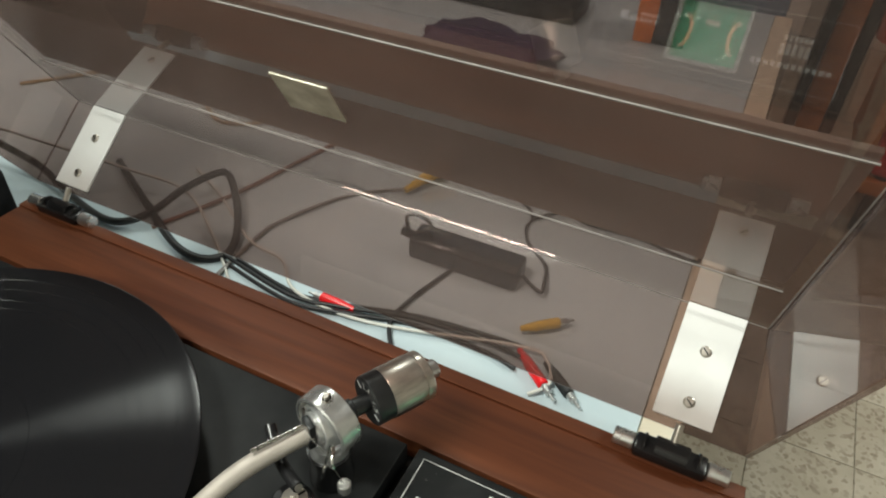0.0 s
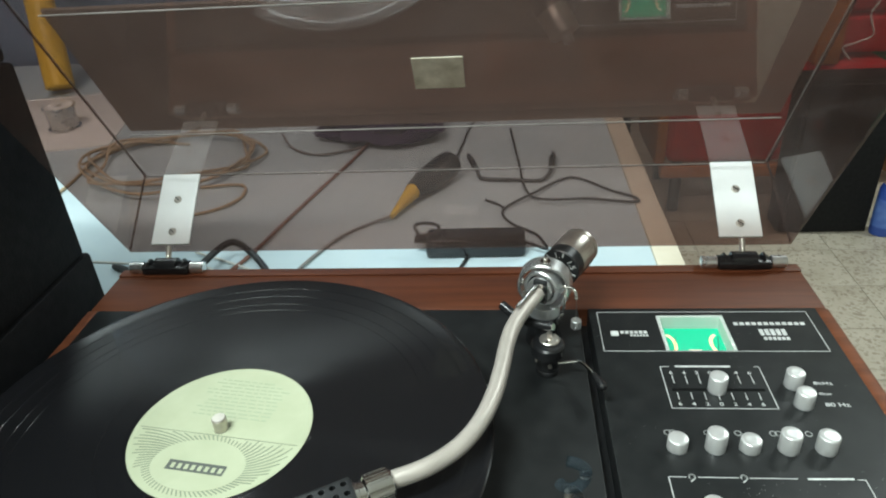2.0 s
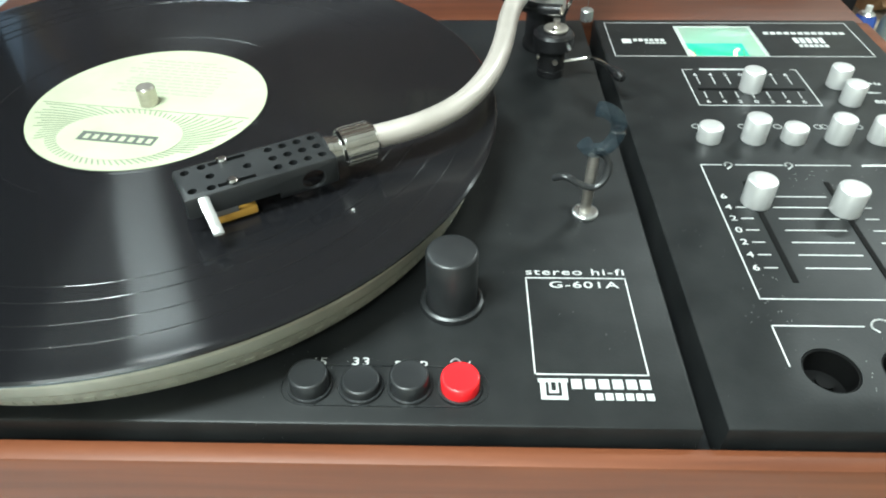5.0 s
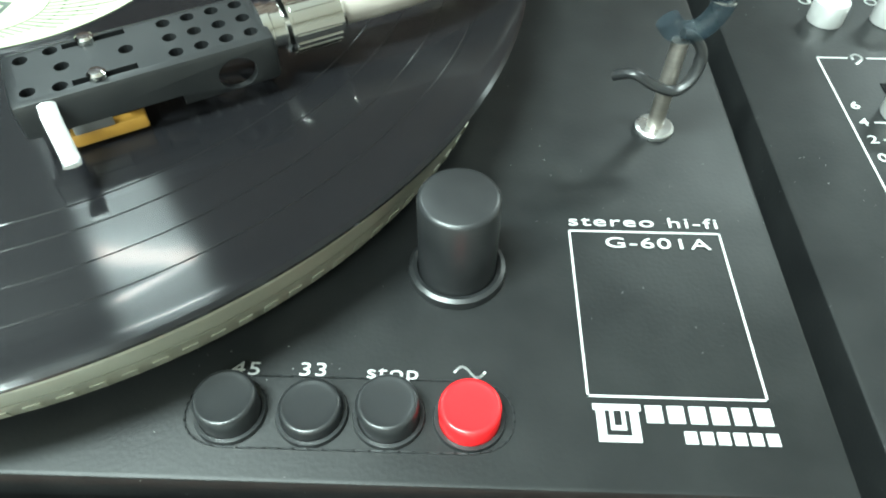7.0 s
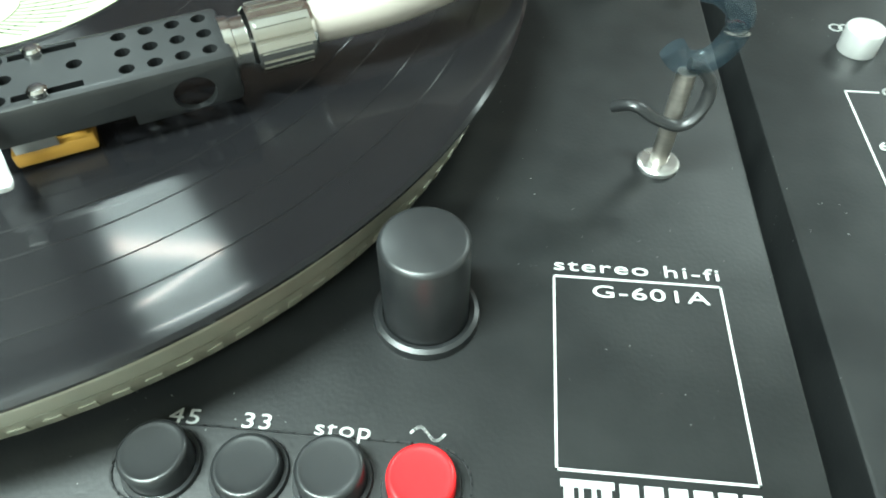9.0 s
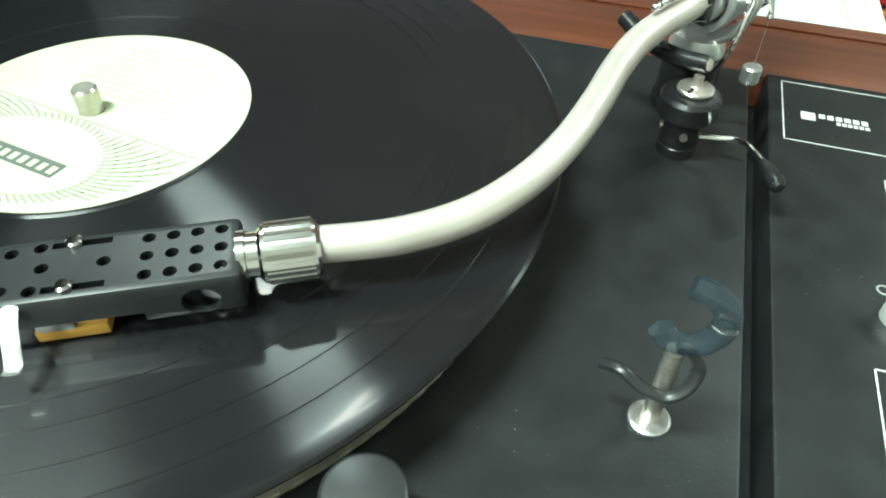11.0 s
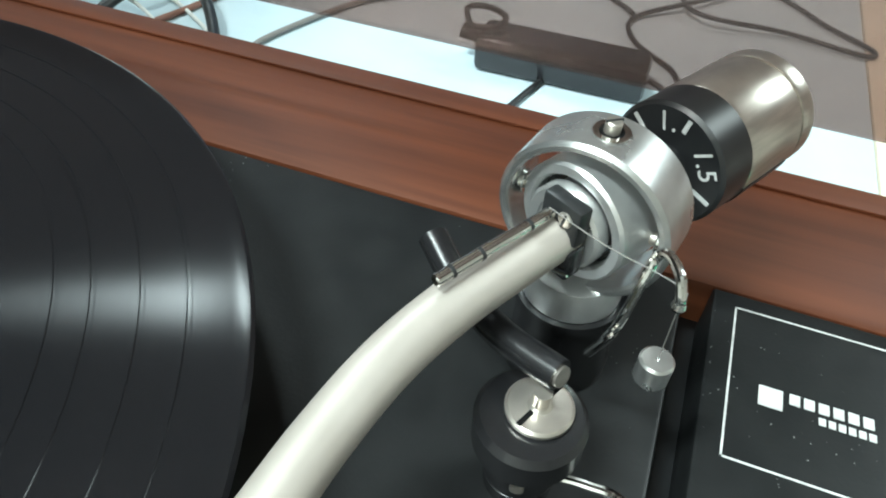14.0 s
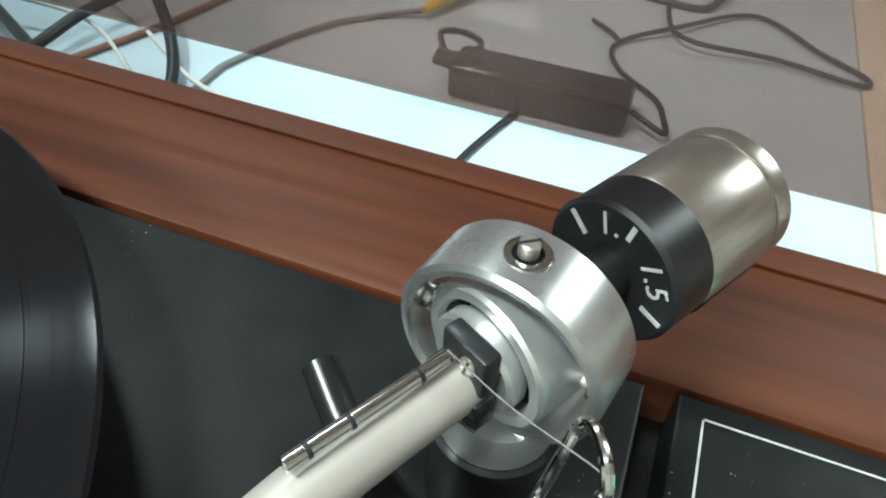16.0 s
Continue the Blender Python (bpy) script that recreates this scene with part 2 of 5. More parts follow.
TABLEEDGE = material("beige_edge_band", (0.70, 0.64, 0.52), 0.5, color2=(0.62, 0.55, 0.43), scale=20)
WALL = material("painted_wall", (0.62, 0.60, 0.55), 0.85, color2=(0.54, 0.52, 0.48), scale=4)
CEIL = material("white_ceiling", (0.80, 0.80, 0.78), 0.9, color2=(0.74, 0.74, 0.72), scale=3)
BLUE = material("blue_grey_panel", (0.20, 0.27, 0.38), 0.75, color2=(0.16, 0.22, 0.32), scale=5)
YELLOW = material("yellow_plastic", (0.72, 0.47, 0.04), 0.45, color2=(0.6, 0.38, 0.03), scale=25)
REDCLOTH = material("red_fabric", (0.58, 0.016, 0.026), 0.85, color2=(0.42, 0.012, 0.02), scale=9, bump=0.5, bump_scale=150)
ORANGEWOOD = material("orange_stained_wood", (0.52, 0.19, 0.04), 0.5, color2=(0.36, 0.11, 0.025), scale=9, stretch=(1, 6, 6))
WHITECLOTH = material("white_fabric", (0.72, 0.72, 0.71), 0.85, color2=(0.58, 0.58, 0.57), scale=8, bump=0.4, bump_scale=60)
PURPLE = material("purple_cloth", (0.055, 0.03, 0.09), 0.85, color2=(0.035, 0.02, 0.06), scale=20, bump=0.5, bump_scale=120)
CABLE = material("black_cable", (0.012, 0.012, 0.013), 0.45)
GREYCABLE = material("grey_cable", (0.20, 0.19, 0.18), 0.5)
TANCABLE = material("tan_cable", (0.42, 0.32, 0.20), 0.55)
BROWNCABLE = material("brown_cable", (0.22, 0.10, 0.07), 0.5)
WHITECABLE = material("white_cable", (0.62, 0.62, 0.58), 0.5)
PAPER = material("brown_paper", (0.36, 0.215, 0.11), 0.8, color2=(0.25, 0.145, 0.07), scale=12, bump=0.8, bump_scale=18)
CARD = material("pale_cardboard", (0.58, 0.57, 0.54), 0.75, color2=(0.48, 0.47, 0.45), scale=6)
GREEN = material("green_cloth", (0.03, 0.13, 0.06), 0.8, color2=(0.02, 0.09, 0.04), scale=14)
CANBLUE = material("blue_can_paint", (0.04, 0.10, 0.42), 0.3, color2=(0.03, 0.07, 0.32), scale=10)
CANLABEL = material("pale_blue_label", (0.14, 0.25, 0.60), 0.35, color2=(0.06, 0.13, 0.46), scale=26)
CANGREY = material("grey_can_paint", (0.24, 0.29, 0.29), 0.35, 0.4)
WHITE = material("white_plastic", (0.72, 0.72, 0.70), 0.4)
ORANGE = material("orange_card", (0.72, 0.20, 0.02), 0.5, color2=(0.62, 0.16, 0.015), scale=20)
CARTRIDGE = material("amber_cartridge", (0.50, 0.27, 0.05), 0.35)
# the lid's film colours hold dust plus painted haze of room reflections
SMOKE = acrylic("smoked_acrylic", (0.58, 0.485, 0.46), 0.08, (0.46, 0.385, 0.36))
SMOKETOP = acrylic("scuffed_smoked_acrylic", (0.58, 0.485, 0.46), 0.08, (0.46, 0.395, 0.37), haze=0.02, shine=0.10)
# mostly reflected haze, put into the strip as flat colour
SMOKEDARK = acrylic("dark_smoked_acrylic", (0.56, 0.49, 0.455), 0.58, (0.62, 0.58, 0.53), haze=0.03)
# pale colour of the bars that stand in for edge highlights
FOLDGLINT = material("polished_acrylic_edge", (0.23, 0.205, 0.19), 0.5, 0.0, color2=(0.14, 0.125, 0.115), scale=60, spec=0.35)
FILM = material("crinkled_black_film", (0.014, 0.014, 0.016), 0.2, bump=0.9, bump_scale=70, spec=0.6)
KEYBLACK = material("satin_black_key", (0.016, 0.017, 0.018), 0.30, rough_var=0.05, scale=60)
CLEAR = acrylic("clear_window", (0.93, 0.95, 0.94))
GHOST = acrylic("smoky_clip_plastic", (0.72, 0.78, 0.82), 0.25, (0.10, 0.14, 0.17))
GLOW = bpy.data.materials.new("meter_backlight")
GLOW.use_nodes = True
GLOW.node_tree.nodes["Principled BSDF"].inputs["Base Color"].default_value = (0.02, 0.4, 0.25, 1)
GLOW.node_tree.nodes["Principled BSDF"].inputs["Emission Color"].default_value = (0.01, 0.60, 0.29, 1)
GLOW.node_tree.nodes["Principled BSDF"].inputs["Emission Strength"].default_value = 0.85
WARMGLOW = bpy.data.materials.new("meter_scale_glow")
WARMGLOW.use_nodes = True
WARMGLOW.node_tree.nodes["Principled BSDF"].inputs["Emission Color"].default_value = (1.0, 0.62, 0.30, 1)
WARMGLOW.node_tree.nodes["Principled BSDF"].inputs["Emission Strength"].default_value = 0.9


# ---- building helpers ----
def thing(name, label, category, x=0, y=0, z=0, group="", kind=""):
    ob = new(name)
    ob.location = (x, y, z)
    ob.empty_display_size = 0.02
    bpy.context.view_layer.update()
    return tagged(ob, label, category, group, kind)


def finish(bm, name, mat, smooth=28):
    bmesh.ops.recalc_face_normals(bm, faces=bm.faces)
    me = bpy.data.meshes.new(name)
    for f in bm.faces:
        f.smooth = smooth > 0
    bm.to_mesh(me)
    bm.free()
    if smooth:
        me.set_sharp_from_angle(angle=radians(smooth))
    me.materials.append(mat)
    return me


def part(name, bm, mat, parent, label="", smooth=28):
    """Link a bmesh, given in world metres, as one mesh under parent."""
    ob = new(name, finish(bm, name, mat, smooth))
    if parent is not None:
        ob.parent = parent
        ob.matrix_parent_inverse = Matrix.Translation(-parent.location) if parent.parent is None else Matrix.Identity(4)
    if label:
        tagged(ob, label)
    return ob


def box(x0, x1, y0, y1, z0, z1, bevel=0.0, seg=2, bm=None, m=None):
    b = bmesh.new()
    bmesh.ops.create_cube(b, size=1)
    bmesh.ops.transform(b, matrix=Matrix.Translation(((x0 + x1) / 2, (y0 + y1) / 2, (z0 + z1) / 2)) @ Matrix.Diagonal((x1 - x0, y1 - y0, z1 - z0, 1)), verts=b.verts)
    if bevel:
        bmesh.ops.bevel(b, geom=b.edges[:], offset=bevel, segments=seg, affect="EDGES", profile=0.5)
    return add(bm, b, m)


def add(bm, b, m=None):
    if m is not None:
        bmesh.ops.transform(b, matrix=m, verts=b.verts)
    if bm is None:
        return b
    tmp = bpy.data.meshes.new("tmp")
    b.to_mesh(tmp)
    b.free()
    bm.from_mesh(tmp)
    bpy.data.meshes.remove(tmp)
    return bm


def lathe(profile, seg=48, m=None, bm=None):
    """Turn a profile of (radius, height) round z."""
    b = bmesh.new()
    rings = []
    for r, z in profile:
        if r < 1e-6:
            rings.append([b.verts.new((0, 0, z))])
        else:
            rings.append([b.verts.new((r * math.cos(2 * math.pi * i / seg), r * math.sin(2 * math.pi * i / seg), z)) for i in range(seg)])
    for a, c in zip(rings, rings[1:]):
        for i in range(seg):
            j = (i + 1) % seg
            if len(a) == 1 and len(c) == 1:
                continue
            if len(a) == 1:
                b.faces.new((a[0], c[i], c[j]))
            elif len(c) == 1:
                b.faces.new((a[i], a[j], c[0]))
            else:
                b.faces.new((a[i], a[j], c[j], c[i]))
    return add(bm, b, m)


def axis(p, q):
    """A matrix that lays z along the way from p to q, with its origin in p."""
    d = Vector(q) - Vector(p)
    return Matrix.Translation(p) @ d.to_track_quat("Z", "Y").to_matrix().to_4x4()


def rod(p, q, r, seg=20, bevel=0.0, bm=None):
    n = (Vector(q) - Vector(p)).length
    e = min(bevel, r * 0.9)
    prof = [(0, 0), (r - e, 0), (r, e), (r, n - e), (r - e, n), (0, n)] if e else [(0, 0), (r, 0), (r, n), (0, n)]
    return lathe(prof, seg, axis(p, q), bm)


def spline(points, steps=8):
    pts = [Vector(p) for p in points]
    out = []
    for i in range(len(pts) - 1):
        p0, p1, p2, p3 = pts[max(i - 1, 0)], pts[i], pts[i + 1], pts[min(i + 2, len(pts) - 1)]
        for k in range(steps):
            t = k / steps
            out.append(0.5 * ((2 * p1) + (p2 - p0) * t + (2 * p0 - 5 * p1 + 4 * p2 - p3) * t * t + (3 * p1 - p0 - 3 * p2 + p3) * t ** 3))
    return out + [pts[-1]]


def pipe(points, r, seg=10, steps=8, bm=None, flat=1.0, r_end=None):
    path = spline(points, steps)
    b = bmesh.new()
    rings = []
    up = Vector((0, 0, 1))
    for i, p in enumerate(path):
        d = (path[min(i + 1, len(path) - 1)] - path[max(i - 1, 0)]).normalized()
        s = d.cross(up)
        s = s.normalized() if s.length > 1e-4 else Vector((1, 0, 0))
        u = s.cross(d)
        rr = r if r_end is None else r + (r_end - r) * i / (len(path) - 1)
        rings.append([b.verts.new(p + rr * (math.cos(2 * math.pi * k / seg) * s + flat * math.sin(2 * math.pi * k / seg) * u)) for k in range(seg)])
    for a, c in zip(rings, rings[1:]):
        for k in range(seg):
            b.faces.new((a[k], a[(k + 1) % seg], c[(k + 1) % seg], c[k]))
    b.faces.new(rings[0])
    b.faces.new(rings[-1])
    return add(bm, b)


def plate(corners, z0, z1, bevel=0.0, m=None, bm=None):
    """An extruded polygon."""
    b = bmesh.new()
    lo = [b.verts.new((x, y, z0)) for x, y in corners]
    hi = [b.verts.new((x, y, z1)) for x, y in corners]
    b.faces.new(lo)
    top = b.faces.new(hi)
    n = len(corners)
    for i in range(n):
        b.faces.new((lo[i], lo[(i + 1) % n], hi[(i + 1) % n], hi[i]))
    if bevel:
        bmesh.ops.bevel(b, geom=list(top.edges), offset=bevel, segments=2, affect="EDGES", profile=0.5)
    return add(bm, b, m)


def cut(ob, b):
    """Take the solid b (world metres) out of the mesh of ob."""
    bmesh.ops.recalc_face_normals(b, faces=b.faces)
    me = bpy.data.meshes.new("tool")
    b.to_mesh(me)
    b.free()
    tool = new("tool", me)
    tool.matrix_world = Matrix.Identity(4)
    mod = ob.modifiers.new("cut", "BOOLEAN")
    mod.operation, mod.object, mod.solver = "DIFFERENCE", tool, "EXACT"
    bpy.context.view_layer.update()
    got = bpy.data.meshes.new_from_object(ob.evaluated_get(bpy.context.evaluated_depsgraph_get()))
    ob.modifiers.clear()
    old = ob.data
    name = old.name
    ob.data = got
    bpy.data.objects.remove(tool)
    bpy.data.meshes.remove(me)
    bpy.data.meshes.remove(old)
    got.name = name


def stroke(points, width, z, height=0.00012, closed=False, bm=None):
    """Flat printed line on a horizontal plate."""
    b = bmesh.new() if bm is None else bm
    pts = [Vector((x, y, 0)) for x, y in points]
    if closed:
        pts.append(pts[0])
    for p, q in zip(pts, pts[1:]):
        d = (q - p).normalized()
        s = Vector((-d.y, d.x, 0)) * width / 2
        e = d * width / 2
        corners = [(v.x, v.y) for v in (p - e - s, q + e - s, q + e + s, p - e + s)]
        plate(corners, z, z + height, bm=b)
    return b


def words(name, text, x, y, size, parent, z=0.0003, turn=0.0, mat=None, spacing=1.0, m=None, wide=1.0):
    cu = bpy.data.curves.new(name, "FONT")
    cu.body, cu.size, cu.extrude, cu.space_character = text, size, 0.00006, spacing
    cu.materials.append(mat or PRINT)
    ob = new(name, cu)
    ob.parent = parent
    ob.matrix_parent_inverse = Matrix.Translation(-parent.location) if parent.parent is None else Matrix.Identity(4)
    ob.matrix_basis = (m if m is not None else pose(x, y, z, 0, 0, turn)) @ Matrix.Diagonal((wide, 1, 1, 1))
    return ob


def structure(name, bm, mat, label, category):
    ob = part(name, bm, mat, None)
    return tagged(ob, label, category, kind="structure")


# ---- the room ----
FLOOR, TOP = -0.85, -0.125
floor = structure("floor", box(-3, 3, -2.6, 3.4, FLOOR - 0.1, FLOOR - 0.003), TERRAZZO, "speckled beige terrazzo floor with worn stains", "floor")
structure("ceiling", box(-3, 3, -2.6, 3.4, 1.8, 1.9), CEIL, "plain white painted ceiling", "ceiling")
structure("wall_north", box(-3, 3, 3.3, 3.4, FLOOR, 1.8), WALL, "pale plastered far wall", "wall")
# unseen walls on three sides, added to enclose the room and bounce light
structure("wall_south", box(-3, 3, -2.6, -2.5, FLOOR, 1.8), WALL, "unseen pale wall opposite the partition, added to bounce light", "wall")
structure("wall_west", box(-3, -2.9, -2.5, 3.3, FLOOR, 1.8), WALL, "unseen pale side wall, added to bounce light", "wall")
structure("wall_east", box(2.9, 3, -2.5, 3.3, FLOOR, 1.8), WALL, "unseen pale side wall, added to bounce light", "wall")


def ceiling_tube(x, y):
    t = thing("ceiling_light", "white fluorescent ceiling fitting with one tube", "ceiling light", x, y, 1.8)
    part("housing", box(x - 0.65, x + 0.65, y - 0.07, y + 0.07, 1.752, 1.8, 0.008), WHITE, t)
    return t


ceiling_tube(-0.72, -0.65)
# unseen housing, made up to go with the rear fill lamp
ceiling_tube(-0.72, -1.95)
ceiling_tube(-1.15, 1.08)
# unseen housing, invented for the right fill lamp
ceiling_tube(1.70, 1.5)


# ---- the table ----
def build_table():
    t = thing("table", "large table with pale blue-white top and beige edge band", "table", -0.7, 0.3, FLOOR)
    part("tabletop", box(-1.75, 0.106, -0.55, 1.25, TOP - 0.03, TOP, 0.002), TABLE, t)
    part("edge_band", box(0.1065, 0.138, -0.55, 1.25, TOP - 0.03, TOP + 0.0006, 0.002), TABLEEDGE, t, "worn beige edge band")
    for x in (-1.65, 0.05):
        for y in (-0.45, 1.15):
            part("leg", box(x - 0.03, x + 0.03, y - 0.03, y + 0.03, FLOOR, TOP - 0.031, 0.003), BLACK, t)


build_table()

# ---- the turntable ----
SPX, SPY, REC = -0.2297, -0.1510, 0.0285
PX0, PX1, PY0, PY1, PZ = -0.407, 0.170, -0.309, 0.0715, -0.004
tt = thing("turntable", "black-topped record player in a walnut plinth with smoked lid open", "turntable", -0.12, -0.12, TOP)


def build_plinth():
    z0 = -0.108
    body = part("plinth_base", box(PX0 + 0.004, PX1 - 0.004, PY0 + 0.004, PY1 - 0.004, z0, -0.020), BLACK, tt, "dark inner chassis")
    part("rear_rail", box(PX0, PX1, 0.0100, PY1, z0, PZ, 0.003), WOOD, tt, "walnut veneered rear rail")
    part("rear_lip", box(PX0 + 0.001, PX1 - 0.001, 0.0600, PY1 - 0.001, PZ, PZ + 0.0012, 0.0005), WOOD, tt, "raised walnut lip")
    part("front_rail", box(PX0, PX1, PY0, -0.3010, z0, PZ - 0.002, 0.002), WOOD, tt, "walnut veneered front rail")
    part("side_rail", box(PX0, -0.3965, -0.3007, 0.0097, z0, PZ + 0.001, 0.002), WOOD, tt)
    part("side_rail", box(0.1600, PX1, -0.3007, 0.0097, z0, PZ + 0.001, 0.002), WOOD, tt)
    for x in (PX0 + 0.05, 0.07):
        for y in (PY0 + 0.05, PY1 - 0.05):
            part("foot", lathe([(0, TOP), (0.016, TOP), (0.018, TOP + 0.012), (0.018, z0 - 0.0005), (0, z0 - 0.0005)], 24, pose(x, y, 0)), BLACK, tt, "black rubber foot")


build_plinth()
main_deck = part("main_deck", plate([(-0.3955, -0.2985), (-0.0135, -0.2985), (-0.0135, 0.0048), (-0.3955, 0.0048)], -0.018, 0, 0.0012), DECK, tt, "matt black deck plate")
control_panel = part("control_panel", plate([(-0.0060, -0.2985), (0.1585, -0.2985), (0.1585, 0.0055), (-0.0060, 0.0055)], -0.018, 0, 0.0012), DECK, tt, "matt black control panel with silver print")


def build_platter():
    c = pose(SPX, SPY, 0)
    pl = part("platter", lathe([(0.0, 0.004), (0.1430, 0.004), (0.1452, 0.0046), (0.1464, 0.0060), (0.1490, 0.0134), (0.1474, 0.0136), (0.1474, 0.0143), (0.1496, 0.0145), (0.1520, 0.0215), (0.1512, 0.0226), (0.0, 0.0226)], 160, c), PLATTER, tt, "cast metal platter with strobe dots round the rim", 30)
    # strobe teeth round the lower rim
    teeth = bmesh.new()
    for i in range(150):
        box(-0.0016, 0.0016, -0.0002, 0.0010, -0.0016, 0.0016, bm=teeth, m=c @ pose(0, 0, 0, 0, 0, i * 2.4) @ pose(0, -0.1472, 0.0082, 19.4))
    dots = part("strobe_dots", teeth, PLATTER, pl, smooth=0)
    tagged(dots, "raised strobe dots", kind="stuff")
    part("mat", lathe([(0, 0.0227), (0.1488, 0.0227), (0.1495, 0.0234), (0.1495, 0.0250), (0.1485, 0.0257), (0, 0.0257)], 128, c), MATRUB, tt, "black rubber mat")
    part("spindle", lathe([(0, REC + 0.0002), (0.0041, REC + 0.0002), (0.0041, REC + 0.0080), (0.0035, REC + 0.0088), (0, REC + 0.0088)], 24, c), STEEL, tt, "steel spindle")


build_platter()


def build_record():
    r = thing("vinyl_record", "black vinyl record with pale green paper label on the platter", "record", SPX, SPY, 0.0258)
    me_z = REC
    prof = [(0.0042, 0.0258), (0.1541, 0.0258), (0.1554, 0.0266), (0.1556, 0.0276), (0.1547, me_z - 0.0002), (0.1523, me_z), (0.1509, me_z - 0.0003)]
    for band in (0.1428, 0.1335, 0.1238, 0.1165):
        prof += [(band + 0.0006, me_z - 0.0004), (band + 0.0004, me_z - 0.0006), (band - 0.0004, me_z - 0.0006), (band - 0.0006, me_z - 0.0004)]
    prof += [(0.0690, me_z - 0.0004), (0.0685, me_z - 0.0006), (0.0535, me_z - 0.0006), (0.0525, me_z - 0.0002), (0.0042, me_z - 0.0002), (0.0042, 0.0258)]
    disc = part("disc", lathe([(a, b - 0.0258) for a, b in prof], 160), VINYL, None, "", 20)
    disc.parent = r
    tagged(disc, "grooved black vinyl")
    c = pose(SPX, SPY, 0)
    lab = part("paper_label", lathe([(0.0042, REC - 0.0001), (0.0518, REC - 0.0001), (0.0518, REC + 0.0001), (0.0042, REC + 0.0001)], 96, c), LABEL, r, "pale green paper label")
    zz = REC + 0.00015
    # the printed half: fanned lines round a plain oval, and rows of small print
    turn = pose(SPX, SPY, 0, 0, 0, -98)
    fan = bmesh.new()
    for i in range(0, 360, 5):
        pts = []
        for k in range(12):
            u = k / 11
            a, g = math.radians(i + 40 * u), 1.0 + 1.9 * u
            pts.append((0.0270 + 0.0178 * g * math.cos(a), 0.0270 * g * math.sin(a)))
        keep = []
        for x, y in pts:
            if math.hypot(x, y) > 0.0490 or x < 0.0060:
                break
            keep.append((x, y))
        if len(keep) > 1:
            stroke(keep, 0.0007, zz, 0.00006, bm=fan)
    stroke([(0.0055, -0.0485), (0.0055, 0.0485)], 0.0005, zz, 0.00006, bm=fan)
    bmesh.ops.transform(fan, matrix=turn, verts=fan.verts)
    part("fan_pattern", fan, INKFAN, lab, "dark fanned line pattern", 0)
    oval = lathe([(0, zz + 0.0001), (0.0178, zz + 0.0001), (0.0178, zz + 0.0002), (0, zz + 0.0002)], 48, turn @ pose(0.0270, 0, 0) @ Matrix.Diagonal((1, 1.52, 1, 1)))
    part("oval_field", oval, LABEL, lab, "plain oval field", 0)
    band = bmesh.new()
    box(0.0258, 0.0325, -0.017, 0.017, zz + 0.0002, zz + 0.0003, bm=band, m=turn)
    part("title_bar", band, INK, lab, "dark title bar", 0)
    cuts = bmesh.new()
    for k in range(8):
        y = -0.0145 + k * 0.0040
        box(0.0278, 0.0312, y, y + 0.0022, zz + 0.0003, zz + 0.00038, bm=cuts, m=turn)
    part("title_print", cuts, LABEL, lab, "", 0)
    rows = bmesh.new()
    rnd = random.Random(4)
    for k in range(11):
        x = -0.010 - k * 0.0030
        y = -0.026 + rnd.random() * 0.01
        while y < 0.024:
            n = 0.002 + rnd.random() * 0.005
            if math.hypot(x, y + n) < 0.045:
                box(x, x + 0.0010, y, y + n, zz, zz + 0.00006, bm=rows, m=turn)
            y += n + 0.0012
    part("small_print", rows, INKSOFT, lab, "rows of small print", 0)


build_record()


